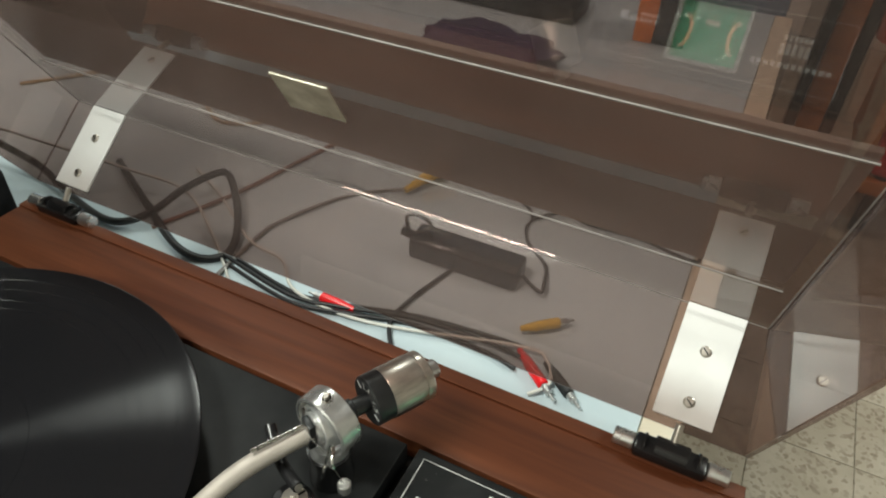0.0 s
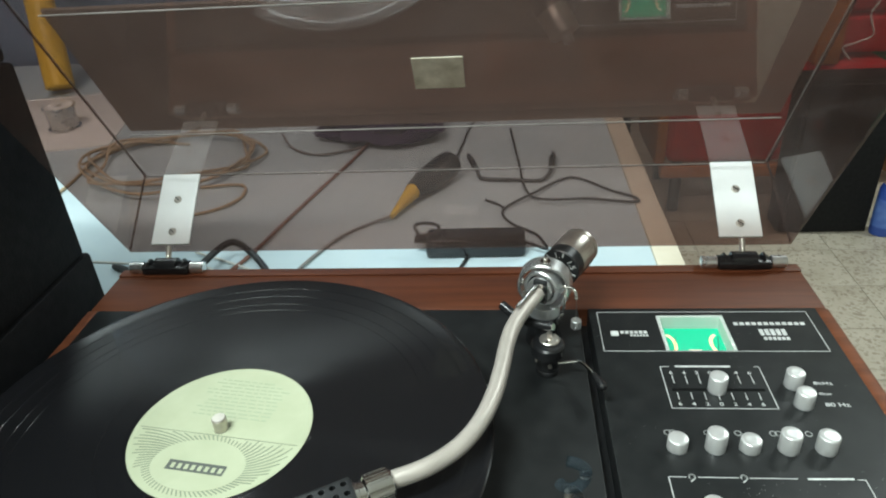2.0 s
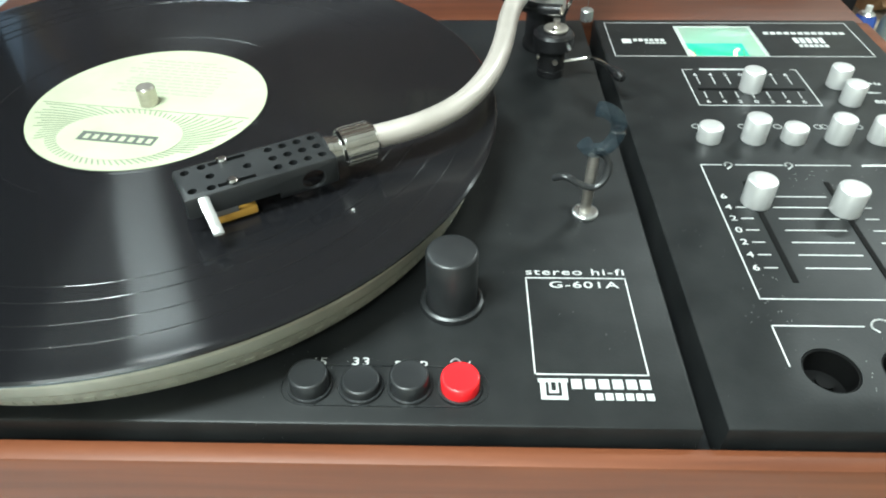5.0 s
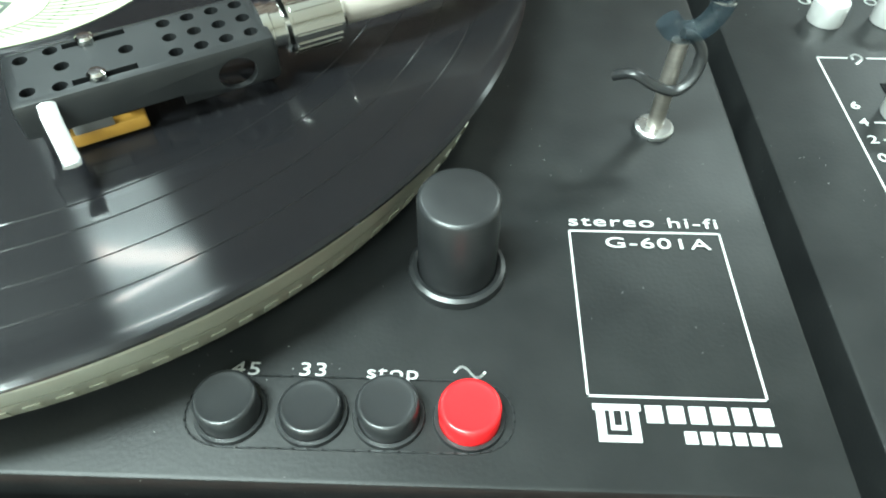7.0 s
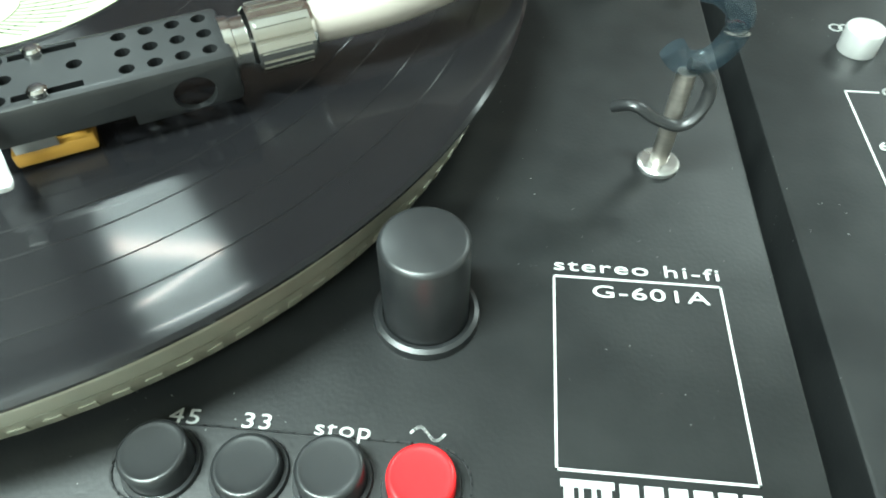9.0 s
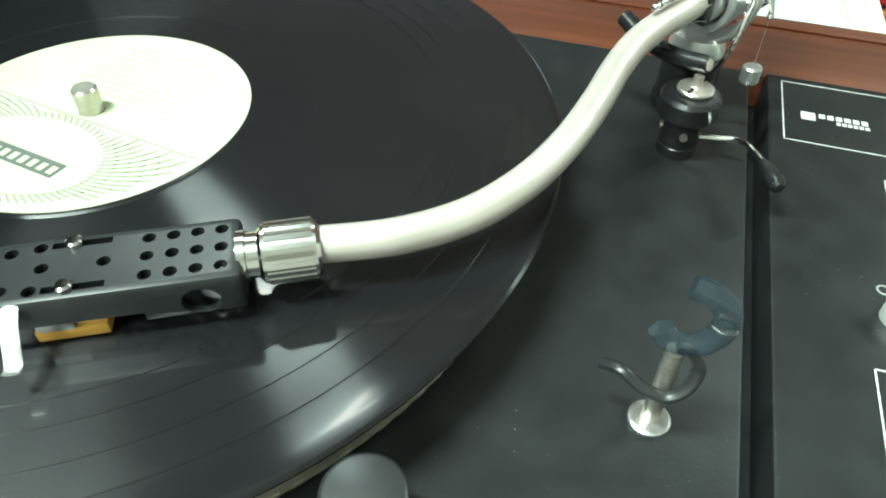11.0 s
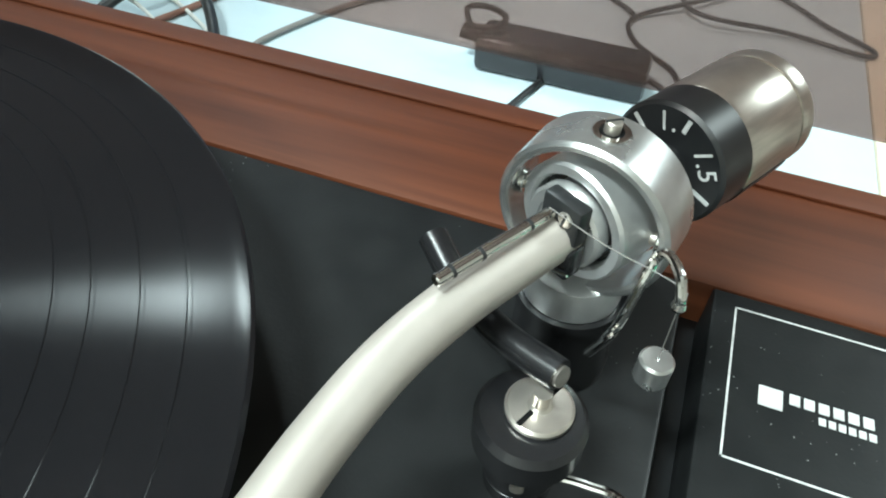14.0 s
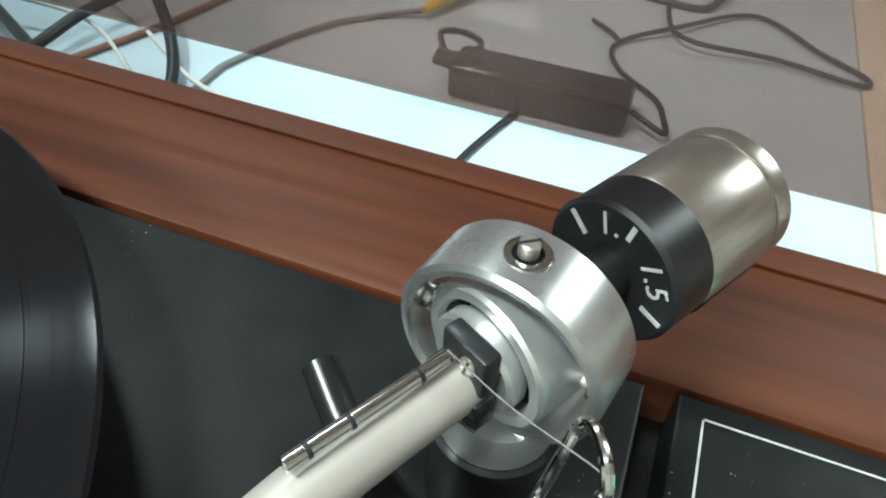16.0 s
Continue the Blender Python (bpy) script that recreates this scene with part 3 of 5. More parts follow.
# ---- printed lines, knobs and keys ----
def frame_lines():
    z = 0.0001

    def line(name, pts, w=0.0005):
        part(name, stroke(pts, w, z), PRINT, control_panel, "", 0)

    line("name_frame", [(0.0, 0.0), (0.1495, 0.0), (0.1495, -0.0455), (0.0, -0.0455), (0.0, 0.0)])
    line("tone_frame", [(0.095, -0.0618), (0.0980, -0.0618), (0.0980, -0.1010), (0.0345, -0.1010), (0.0345, -0.0618), (0.0400, -0.0618)])
    line("balance_wedge", [(0.045, -0.0615), (0.079, -0.0615)], 0.0016)
    line("level_frame", [(0.0310, -0.155), (0.0215, -0.155), (0.0215, -0.2415), (0.1255, -0.2415), (0.1255, -0.155), (0.1215, -0.155)])
    for a, b in ((0.0375, 0.0590), (0.0650, 0.0900)):
        line("level_line", [(a, -0.155), (b, -0.155)])
    line("volume_wedge", [(0.096, -0.155), (0.119, -0.1545)], 0.0013)
    # clef-like marks over the bass and treble sliders
    for x in (0.0342, 0.0620):
        curl = [(x + 0.0016 * math.cos(a), -0.1548 + 0.0018 * math.sin(a)) for a in [math.radians(200 - 30 * k) for k in range(9)]]
        line("tone_symbol", curl + [(x - 0.0010, -0.1580)], 0.0007)
    line("phones_frame", [(0.0215, -0.2730), (0.0215, -0.2548), (0.0540, -0.2548)])
    line("phones_line", [(0.0680, -0.2548), (0.1005, -0.2548), (0.1005, -0.2640)])
    arc = [(0.0610 + 0.0042 * math.cos(a), -0.2555 + 0.0042 * math.sin(a)) for a in [math.pi * k / 10 for k in range(11)]]
    line("phones_symbol", [(0.0585, -0.2572)] + arc[::-1] + [(0.0635, -0.2572)], 0.0007)
    line("mains_symbol", [(0.1050 + 0.0090 * k / 10, -0.2548 + 0.0016 * math.sin(2 * math.pi * k / 10)) for k in range(11)])
    # scale lines beside the sliders
    for k in range(7):
        y = -0.1790 - k * 0.0076
        for a, b in ((0.0265, 0.0335), (0.0425, 0.0695), (0.0785, 0.0860)):
            if k or a > 0.04:
                line("scale_line", [(a + 0.0022, y), (b, y)])
        if k != 1:
            for a, b in ((0.0985, 0.1065), (0.1145, 0.1195)):
                if k or a < 0.11:
                    line("scale_line", [(a, y), (b, y)])
        words("scale_digit", "6420246"[k], 0.0238, y - 0.0016, 0.0046, control_panel, wide=1.3)
    for k in range(7):
        x = 0.0405 + k * 0.0083
        line("scale_tick", [(x, -0.0705), (x, -0.0780)])
        line("scale_tick", [(x, -0.0870), (x, -0.0930)])
        words("scale_digit", "6420246"[k], x - 0.0015, -0.0693, 0.0040, control_panel, wide=1.25)
        words("scale_digit", "6420246"[k], x - 0.0015, -0.0986, 0.0040, control_panel, wide=1.25)
    words("filter_print", "8kHz", 0.1265, -0.0790, 0.0042, control_panel, wide=1.3)
    words("filter_print", "filter", 0.1265, -0.0885, 0.0034, control_panel, wide=1.2)
    words("filter_print", "80 Hz", 0.1265, -0.0985, 0.0046, control_panel, wide=1.3)
    # maker's mark and names as plain bars
    part("maker_mark", box(0.0070, 0.0125, -0.0285, -0.0228, 0, 0.0002), PRINT, control_panel, "", 0)
    for x0, x1, y0, y1, n in ((0.0140, 0.0335, -0.0258, -0.0228, 6), (0.0205, 0.0335, -0.0290, -0.0270, 6), (0.0950, 0.1450, -0.0160, -0.0128, 12), (0.1100, 0.1290, -0.0278, -0.0208, 5), (0.1110, 0.1290, -0.0330, -0.0298, 6)):
        w = (x1 - x0) / n
        for k in range(n):
            part("name_bar", box(x0 + k * w, x0 + (k + 0.72) * w, y0, y1, 0, 0.0002), PRINT, control_panel, "", 0)
    # key symbols over the push buttons
    for x, pair in ((0.0275, 1), (0.0505, 0), (0.0680, 0), (0.0880, 1), (0.1080, 0)):
        for j in range(1 + pair):
            ring = [(x + 0.0030 * j + 0.0019 * math.cos(a), -0.1215 + 0.0019 * math.sin(a)) for a in [2 * math.pi * k / 12 for k in range(12)]]
            part("key_symbol", stroke(ring, 0.0005, z, closed=True), PRINT, control_panel, "", 0)
    # left deck print
    part("badge_frame", stroke([(-0.0647, -0.2315), (-0.0268, -0.2315), (-0.0268, -0.2778), (-0.0647, -0.2778)], 0.0005, z, closed=True), PRINT, main_deck, "", 0)
    words("hifi_print", "stereo hi-fi", -0.0649, -0.2298, 0.0047, main_deck, spacing=1.12, wide=1.62)
    words("model_print", "G-601A", -0.0563, -0.2368, 0.0047, main_deck, spacing=1.1, wide=1.62)
    b = bmesh.new()
    x, y = -0.0640, -0.2796
    for x0, x1, y0, y1 in ((0, 0.0100, -0.0014, 0), (0.0006, 0.0024, -0.0084, -0.0014), (0.0076, 0.0094, -0.0084, -0.0014), (0.0024, 0.0076, -0.0084, -0.0070), (0.0034, 0.0042, -0.0058, -0.0014), (0.0058, 0.0066, -0.0058, -0.0014), (0.0042, 0.0058, -0.0058, -0.0048)):
        box(x + x0, x + x1, y + y0, y + y1, 0, 0.0002, bm=b)
    part("maker_mark", b, PRINT, main_deck, "", 0)
    for x0, x1, y0, y1, n in ((-0.0530, -0.0258, -0.2836, -0.2797, 6), (-0.0458, -0.0258, -0.2880, -0.2853, 6)):
        w = (x1 - x0) / n
        for k in range(n):
            part("name_bar", box(x0 + k * w, x0 + (k + 0.76) * w, y0, y1, 0, 0.0002), PRINT, main_deck, "", 0)
    words("speed_print", "45", -0.1415, -0.2752, 0.0046, main_deck, spacing=1.1, wide=1.35)
    words("speed_print", "33", -0.1270, -0.2750, 0.0046, main_deck, spacing=1.1, wide=1.35)
    words("stop_print", "stop", -0.1122, -0.2752, 0.0046, main_deck, spacing=1.1, wide=1.3)
    wave = [(-0.0930 + 0.0065 * k / 12, -0.2730 + 0.0013 * math.sin(2 * math.pi * k / 12)) for k in range(13)]
    part("mains_symbol", stroke(wave, 0.0005, z), PRINT, main_deck, "", 0)


frame_lines()


def knob(name, x, y, r, h, mat, parent, label="", seg=40):
    e = 0.0007
    return part(name, lathe([(r * 1.0, 0.0003), (r, h - e), (r - e * 0.4, h - e * 0.35), (r - e, h), (r * 0.4, h - 0.0001), (0, h - 0.0001)], seg, pose(x, y, 0)), mat, parent, label, 50)


def key_button(x, y, r, h, mat, label):
    """A round key with a slightly dished top."""
    e = 0.0007
    prof = [(r, 0.0003), (r, h - e), (r - e * 0.4, h - e * 0.35), (r - e, h), (r - e * 1.6, h - 0.0001), (r * 0.7, h - 0.00018), (r * 0.35, h - 0.00024), (0, h - 0.00025)]
    return part("key_button", lathe(prof, 44, pose(x, y, 0)), mat, main_deck, label, 50)


def rounded(points, times=3):
    """Cut the corners of a closed outline until it runs smooth."""
    pts = [Vector(p) for p in points]
    for _ in range(times):
        pts = [q for a, b in zip(pts, pts[1:] + pts[:1]) for q in (a.lerp(b, 0.25), a.lerp(b, 0.75))]
    return [(p.x, p.y) for p in pts]


for x, h in ((0.0305, 0.0082), (0.0520, 0.0128), (0.0712, 0.0078), (0.0925, 0.0128), (0.1130, 0.0115)):
    knob("push_button", x, -0.1335, 0.0058, h, KNOB, control_panel, "turned aluminium push button")
knob("filter_button", 0.1135, -0.0795, 0.0056, 0.0115, KNOB, control_panel, "turned aluminium push button")
knob("filter_button", 0.1135, -0.0975, 0.0056, 0.0115, KNOB, control_panel, "turned aluminium push button")
# each slot is a solid near-black bar, painted as its inner shade
for x, y in ((0.0380, -0.1830), (0.0740, -0.1885), (0.1105, -0.1880)):
    part("slider_slot", box(x - 0.0011, x + 0.0011, -0.2325, -0.168, -0.004, 0.0003), NEARBLACK, control_panel, "near-black bar standing in for the shaded slot")
    knob("slider_knob", x, y, 0.0063, 0.0125, KNOB, control_panel, "aluminium slider knob")
part("balance_slot", box(0.0380, 0.0950, -0.0850, -0.0830, -0.004, 0.0003), NEARBLACK, control_panel, "near-black bar standing in for the shaded slot")
knob("balance_knob", 0.0655, -0.0842, 0.0057, 0.0118, KNOB, control_panel, "notched aluminium slider knob")
for x in (0.0875, 0.1125):
    knob("power_button", x, -0.2745, 0.0067, 0.0125, KNOB, control_panel, "turned aluminium push button")
# socket linings are near-black to deepen the shade inside
for x in (0.0350, 0.0620):
    cut(control_panel, lathe([(0, -0.012), (0.0096, -0.012), (0.0096, 0.01), (0, 0.01)], 40, pose(x, -0.2745, 0)))
    part("headphone_socket", lathe([(0.0094, -0.0117), (0.0094, -0.0005), (0.0088, -0.0005), (0.0088, -0.0110), (0.0030, -0.0110), (0.0030, -0.0060), (0, -0.0060), (0, -0.0117)], 32, pose(x, -0.2745, 0)), NEARBLACK, control_panel, "round headphone socket")


def build_meter():
    x0, x1, y0, y1 = 0.0420, 0.0900, -0.0445, -0.0035
    cut(control_panel, box(x0, x1, y0, y1, -0.012, 0.01))
    m = part("signal_meter", box(x0 + 0.0004, x1 - 0.0004, y0 + 0.0004, y1 - 0.0004, -0.0118, -0.0106), GLOW, control_panel, "lit green twin level meter")
    part("meter_rim", box(x0 + 0.0004, x1 - 0.0004, y1 - 0.0026, y1 - 0.0004, -0.0105, -0.0002), WHITE, m)
    for x in (x0 + 0.0004, x1 - 0.0026):
        part("meter_rim", box(x, x + 0.0022, y0 + 0.0004, y1 - 0.0028, -0.0105, -0.0002), WHITE, m)
    for x in (x0 + 0.009, x1 - 0.009):
        arc = [(x + s * 0.006 * (math.cos(a) - 0.6), -0.0250 + 0.011 * math.sin(a)) for s in (1 if x < 0.066 else -1,) for a in [math.radians(-70 + 14 * k) for k in range(11)]]
        part("meter_scale", stroke(arc, 0.0022, -0.0104, 0.0002), WARMGLOW, m, "warm lit scale", 0)
        part("needle", rod((x, -0.034, -0.0095), (x + 0.004, -0.017, -0.0095), 0.0002, 6), BLACK, m)
    part("meter_print", box(0.0615, 0.0705, -0.0345, -0.0310, -0.0104, -0.0102), WARMGLOW, m)
    part("meter_window", box(x0 + 0.0005, x1 - 0.0005, y0 + 0.0005, y1 - 0.0005, -0.00015, 0.0009, 0.0002), CLEAR, m, "clear raised window")


build_meter()
part("button_recess", stroke(rounded([(-0.1490, -0.2915), (-0.1270, -0.2915), (-0.1020, -0.2915), (-0.0805, -0.2915), (-0.0805, -0.2752), (-0.1020, -0.2752), (-0.1270, -0.2752), (-0.1490, -0.2752)]), 0.0004, 0.00005, 0.0003, closed=True), BLACK, main_deck, "moulded rim round the keys", 0)
for x, h, mat, lab in ((-0.1395, 0.0070, KEYBLACK, "round black speed button"), (-0.1225, 0.0044, KEYBLACK, "round black speed button"), (-0.1065, 0.0070, KEYBLACK, "round black stop button"), (-0.0898, 0.0062, RED, "round red mains button")):
    part("key_collar", lathe([(0.0064, 0.0002), (0.0076, 0.0002), (0.0074, 0.0012), (0.0066, 0.0012)], 40, pose(x, -0.2838, 0)), BLACK, main_deck)
    key_button(x, -0.2838, 0.0064, h, mat, lab)
part("speed_dial_collar", lathe([(0.0096, 0.0002), (0.0118, 0.0002), (0.0116, 0.0022), (0.0106, 0.0027), (0.0096, 0.0024)], 48, pose(-0.0930, -0.2450, 0)), BLACK, main_deck)
part("speed_dial", lathe([(0.0093, 0.0003), (0.0093, 0.0250), (0.0089, 0.0257), (0.0081, 0.0260), (0, 0.0258)], 56, pose(-0.0930, -0.2450, 0)), BLACK, main_deck, "tall black speed control dial", 50)


# ---- the tonearm ----
G = Vector((-0.0410, -0.0320, 0.0467))
AX = Vector((0.485, 0.875, 0)).normalized()
SIDE = Vector((AX.y, -AX.x, 0))
# the outer ring stands fixed on the pillar, the arm has swung inwards in it
AXO = Vector((0.230, 0.973, 0)).normalized()
SIDEO = Vector((AXO.y, -AXO.x, 0))
arm = thing("tonearm", "S-shaped satin metal tonearm with counterweight and black headshell", "tonearm", G.x, G.y, 0.0)


def along(d, s=0.0, z=0.0):
    return G + AX * d + SIDE * s + Vector((0, 0, z))


def turned(name, prof, mat, label="", seg=64, parent=None, smooth=40):
    """A turned piece on the arm's axis: (radius, distance from the pivot)."""
    return part(name, lathe(prof, seg, axis(along(0), along(1))), mat, parent or arm, label, smooth)


part("pillar", lathe([(0, 0.0002), (0.0125, 0.0002), (0.0125, 0.004), (0.0115, 0.006), (0.0115, 0.0205), (0.0122, 0.0215), (0.0122, 0.0240), (0, 0.0240)], 48, pose(G.x, G.y, 0)), GLOSSBLACK, arm, "glossy black pivot pillar")
part("pillar_collar", lathe([(0, 0.0242), (0.0108, 0.0242), (0.0110, 0.0262), (0.0098, 0.0315), (0, 0.0315)], 48, pose(G.x, G.y, 0)), ALU, arm, "bright metal collar")


def ringed(name, prof, mat, label, parent=None):
    """A turned piece on the fixed ring's axis."""
    return part(name, lathe(prof, 72, axis(G, G + AXO)), mat, parent or arm, label, 40)


ring = ringed("gimbal_ring", [(0.0158, -0.0050), (0.0163, -0.0056), (0.0172, -0.0056), (0.0180, -0.0048), (0.0181, -0.0030), (0.0181, 0.0068), (0.0175, 0.0074), (0.0158, 0.0074), (0.0158, -0.0050)], SATIN, "brushed aluminium gimbal ring")
top = Vector((0, 0, 1))
part("screw_seat", lathe([(0.0024, 0.0180), (0.0036, 0.0180), (0.0036, 0.01825), (0.0031, 0.0183), (0.0024, 0.0183)], 28, pose(G.x, G.y, G.z) @ Matrix.Translation(AXO * 0.0012)), CHROME, ring, "bright screw seat")
# near-black disc paints the shade inside the screw seat
part("seat_hollow", rod(G + AXO * 0.0012 + top * 0.0178, G + AXO * 0.0012 + top * 0.01818, 0.0026, 24), NEARBLACK, ring)
part("bearing_screw", rod(G + AXO * 0.0012 + top * 0.0165, G + AXO * 0.0012 + top * 0.0206, 0.0016, 20, 0.0003), STEEL, ring)
part("screw_slot", box(-0.0017, 0.0017, -0.0002, 0.0002, 0.0204, 0.02075, m=pose(G.x, G.y, G.z, 0, 0, 35) @ Matrix.Translation((0.0009, 0.0008, 0))), BLACK, ring)
for sgn in (1, -1):
    part("bearing_screw", rod(G + SIDEO * sgn * 0.0112, G + SIDEO * sgn * 0.0160, 0.0014, 16), STEEL, ring)
    part("bearing_nut", rod(G + SIDEO * sgn * 0.0142, G + SIDEO * sgn * 0.0157, 0.0026, 20, 0.0003), CHROME, ring)
inner = turned("inner_ring", [(0.0098, -0.0052), (0.0104, -0.0062), (0.0122, -0.0062), (0.0128, -0.0055), (0.0128, 0.0060), (0.0098, 0.0062), (0.0098, -0.0052)], ALU, "polished inner bearing ring")
turned("hub", [(0, -0.0082), (0.0060, -0.0082), (0.0062, -0.0086), (0.0082, -0.0086), (0.0088, -0.0079), (0.0088, -0.0052), (0.0078, -0.0046), (0.0078, 0.0066), (0, 0.0066)], ALU, "stepped aluminium arm hub")
# solid black ring in the hub gap, painted as its shade
turned("hub_web", [(0.0088, -0.0030), (0.0098, -0.0030), (0.0098, 0.0040), (0.0088, 0.0040), (0.0088, -0.0030)], BLACK, "black ring standing in for the shaded gap at the hub")
CLAMP = Matrix.Translation(G) @ Matrix(((SIDE.x, 0, -AX.x, 0), (SIDE.y, 0, -AX.y, 0), (0, 1, 0, 0), (0, 0, 0, 1)))
yoke = part("yoke", box(-0.0028, 0.0064, 0.0012, 0.0098, 0.0087, 0.0122, 0.0007, m=CLAMP), BLACK, arm, "small black clamp block")
part("clamp_screw", lathe([(0, 0.0121), (0.0016, 0.0121), (0.0016, 0.0125), (0.0012, 0.0128), (0, 0.0128)], 20, CLAMP @ pose(0.0032, 0.0066, 0)), STEEL, yoke)
part("screw_slot", box(-0.0015, 0.0015, -0.00022, 0.00022, 0.0127, 0.0130, m=CLAMP @ pose(0.0032, 0.0066, 0, 0, 0, 75)), BLACK, yoke)
part("lower_block", box(-0.0052, 0.0066, -0.0066, 0.0004, 0.0087, 0.0132, 0.0006, m=CLAMP), GLOSSBLACK, arm)
part("lock_pin", rod(CLAMP @ Vector((-0.0010, -0.0066, 0.0138)), CLAMP @ Vector((0.0074, -0.0038, 0.0138)), 0.0003, 10), CHROME, arm)
turned("shaft", [(0, 0.0066), (0.0060, 0.0066), (0.0060, 0.0150), (0.0050, 0.0156), (0.0050, 0.0242), (0, 0.0242)], BLACK, "dark rear shaft")
cw = turned("counterweight", [(0.0050, 0.0238), (0.0133, 0.0238), (0.0141, 0.0246), (0.0141, 0.0340), (0.0, 0.0340)], BLACK, "black scale ring of the counterweight")
turned("weight_body", [(0.0, 0.0341), (0.0140, 0.0341), (0.0142, 0.0345), (0.0142, 0.0530), (0.0136, 0.0533), (0.0136, 0.0545), (0.0, 0.0545)], STEEL, "brushed steel counterweight")
turned("weight_cap", [(0.0, 0.0546), (0.0139, 0.0546), (0.0141, 0.0552), (0.0141, 0.0586), (0.0130, 0.0596), (0.0, 0.0596)], STEEL, "steel end cap")
turned("weight_stub", [(0.0, 0.0603), (0.0050, 0.0603), (0.0052, 0.0620), (0.0052, 0.0670), (0.0042, 0.0680), (0.0, 0.0680)], SATIN, "short end stub")
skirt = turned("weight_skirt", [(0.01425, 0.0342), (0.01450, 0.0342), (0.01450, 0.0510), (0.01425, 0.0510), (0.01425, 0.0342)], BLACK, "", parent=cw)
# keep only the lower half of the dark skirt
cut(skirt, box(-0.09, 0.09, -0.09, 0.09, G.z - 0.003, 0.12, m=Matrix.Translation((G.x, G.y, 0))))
UPFACE = Matrix(((SIDE.x, 0, -AX.x, 0), (SIDE.y, 0, -AX.y, 0), (0, 1, 0, 0), (0, 0, 0, 1)))
DIAL = Matrix.Translation(along(0.0237)) @ UPFACE
for a, r0, r1 in ((142, 0.0078, 0.0127), (78, 0.0094, 0.0127), (-14, 0.0082, 0.0127)):
    part("dial_tick", box(r0, r1, -0.0005, 0.0005, 0, 0.00015, m=DIAL @ pose(0, 0, 0, 0, 0, a)), PRINT, cw, "", 0)
for text, a, w in (("1.", 108, 0.0014), ("1.5", 32, 0.0034)):
    words("dial_number", text, 0, 0, 0.0062, cw, m=DIAL @ pose(0, 0, 0, 0, 0, a - 90) @ pose(-w, 0.0080, 0.0001))

TUBE = [(-0.0447, -0.0405, 0.0470), (-0.0515, -0.0530, 0.0465), (-0.0580, -0.0660, 0.0462), (-0.0635, -0.0800, 0.0455), (-0.0672, -0.0960, 0.0445), (-0.0700, -0.1150, 0.0435), (-0.0745, -0.1370, 0.0428), (-0.0815, -0.1570, 0.0420), (-0.0920, -0.1740, 0.0412), (-0.1070, -0.1870, 0.0405), (-0.1245, -0.1957, 0.0400)]
part("arm_tube", pipe(TUBE, 0.0050, 20, 10, r_end=0.0047), ARM, arm, "S-curved satin arm tube", 60)
HD = Vector((-0.870, -0.493, 0)).normalized()
HW = Vector((0.493, -0.870, 0)).normalized()
H0 = Vector((-0.1240, -0.1955, 0.0395))
HM = Matrix(((HD.x, HW.x, 0, H0.x), (HD.y, HW.y, 0, H0.y), (0, 0, 1, H0.z), (0, 0, 0, 1))) @ Matrix.Diagonal((1.12, 1.12, 1.0, 1))
# the head is built along x (forward), y (towards the finger lift), z up
collar = lathe([(0, 0), (0.0062, 0), (0.0070, 0.0008), (0.0070, 0.0122), (0.0062, 0.0130), (0.0054, 0.0130), (0.0054, 0.0155), (0.0060, 0.0158), (0.0060, 0.0175), (0, 0.0175)], 40, HM @ pose(0, 0, 0, 0, 90, 0))
col = part("locking_collar", collar, CHROME, arm, "ribbed chrome locking collar")
ribs = bmesh.new()
for k in range(20):
    a = 2 * math.pi * k / 20
    box(0.0015, 0.0115, -0.0006, 0.0006, 0.0069, 0.0073, bm=ribs, m=HM @ pose(0, 0, 0, 18 * k, 0, 0))
part("rib", ribs, CHROME, col, smooth=0)

hs = part("headshell", box(0.0165, 0.0665, -0.0092, 0.0092, -0.0075, 0.0040, 0.0014, m=HM), BLACK, arm, "black headshell pierced with round holes")
cut(hs, box(0.0195, 0.0800, -0.0074, 0.0074, -0.0120, 0.0016, m=HM))
low = bmesh.new()
for s in (1, -1):
    box(0.0370, 0.0800, s * 0.009 - 0.004, s * 0.009 + 0.004, -0.0120, -0.0042, bm=low, m=HM)
cut(hs, low)
side = lathe([(0, -0.02), (0.0040, -0.02), (0.0040, 0.02), (0, 0.02)], 32, HM @ pose(0.0255, 0, -0.0028, 90, 0, 0))
cut(hs, side)
holes = bmesh.new()
for i, x in enumerate((0.0205, 0.0255, 0.0305, 0.0355)):
    for y in (-0.0055, 0.0, 0.0055):
        lathe([(0, -0.01), (0.00145, -0.01), (0.00145, 0.01), (0, 0.01)], 14, HM @ pose(x, y, 0), holes)
for x, y in ((0.0440, 0.0), (0.0560, 0.0), (0.0572, -0.0062), (0.0572, 0.0062), (0.0628, -0.0054), (0.0628, 0.0054)):
    lathe([(0, -0.01), (0.00145, -0.01), (0.00145, 0.01), (0, 0.01)], 14, HM @ pose(x, y, 0), holes)
cut(hs, holes)
slots = bmesh.new()
for s in (1, -1):
    box(0.0430, 0.0550, s * 0.0064 - 0.0009, s * 0.0064 + 0.0009, -0.01, 0.01, bm=slots, m=HM)
cut(hs, slots)
for s in (1, -1):
    y = s * 0.0064
    scr = part("cartridge_screw", lathe([(0, 0.0041), (0.0018, 0.0041), (0.0018, 0.0050), (0.0013, 0.0055), (0, 0.0056)], 20, HM @ pose(0.0505, y, 0)), CHROME, arm)
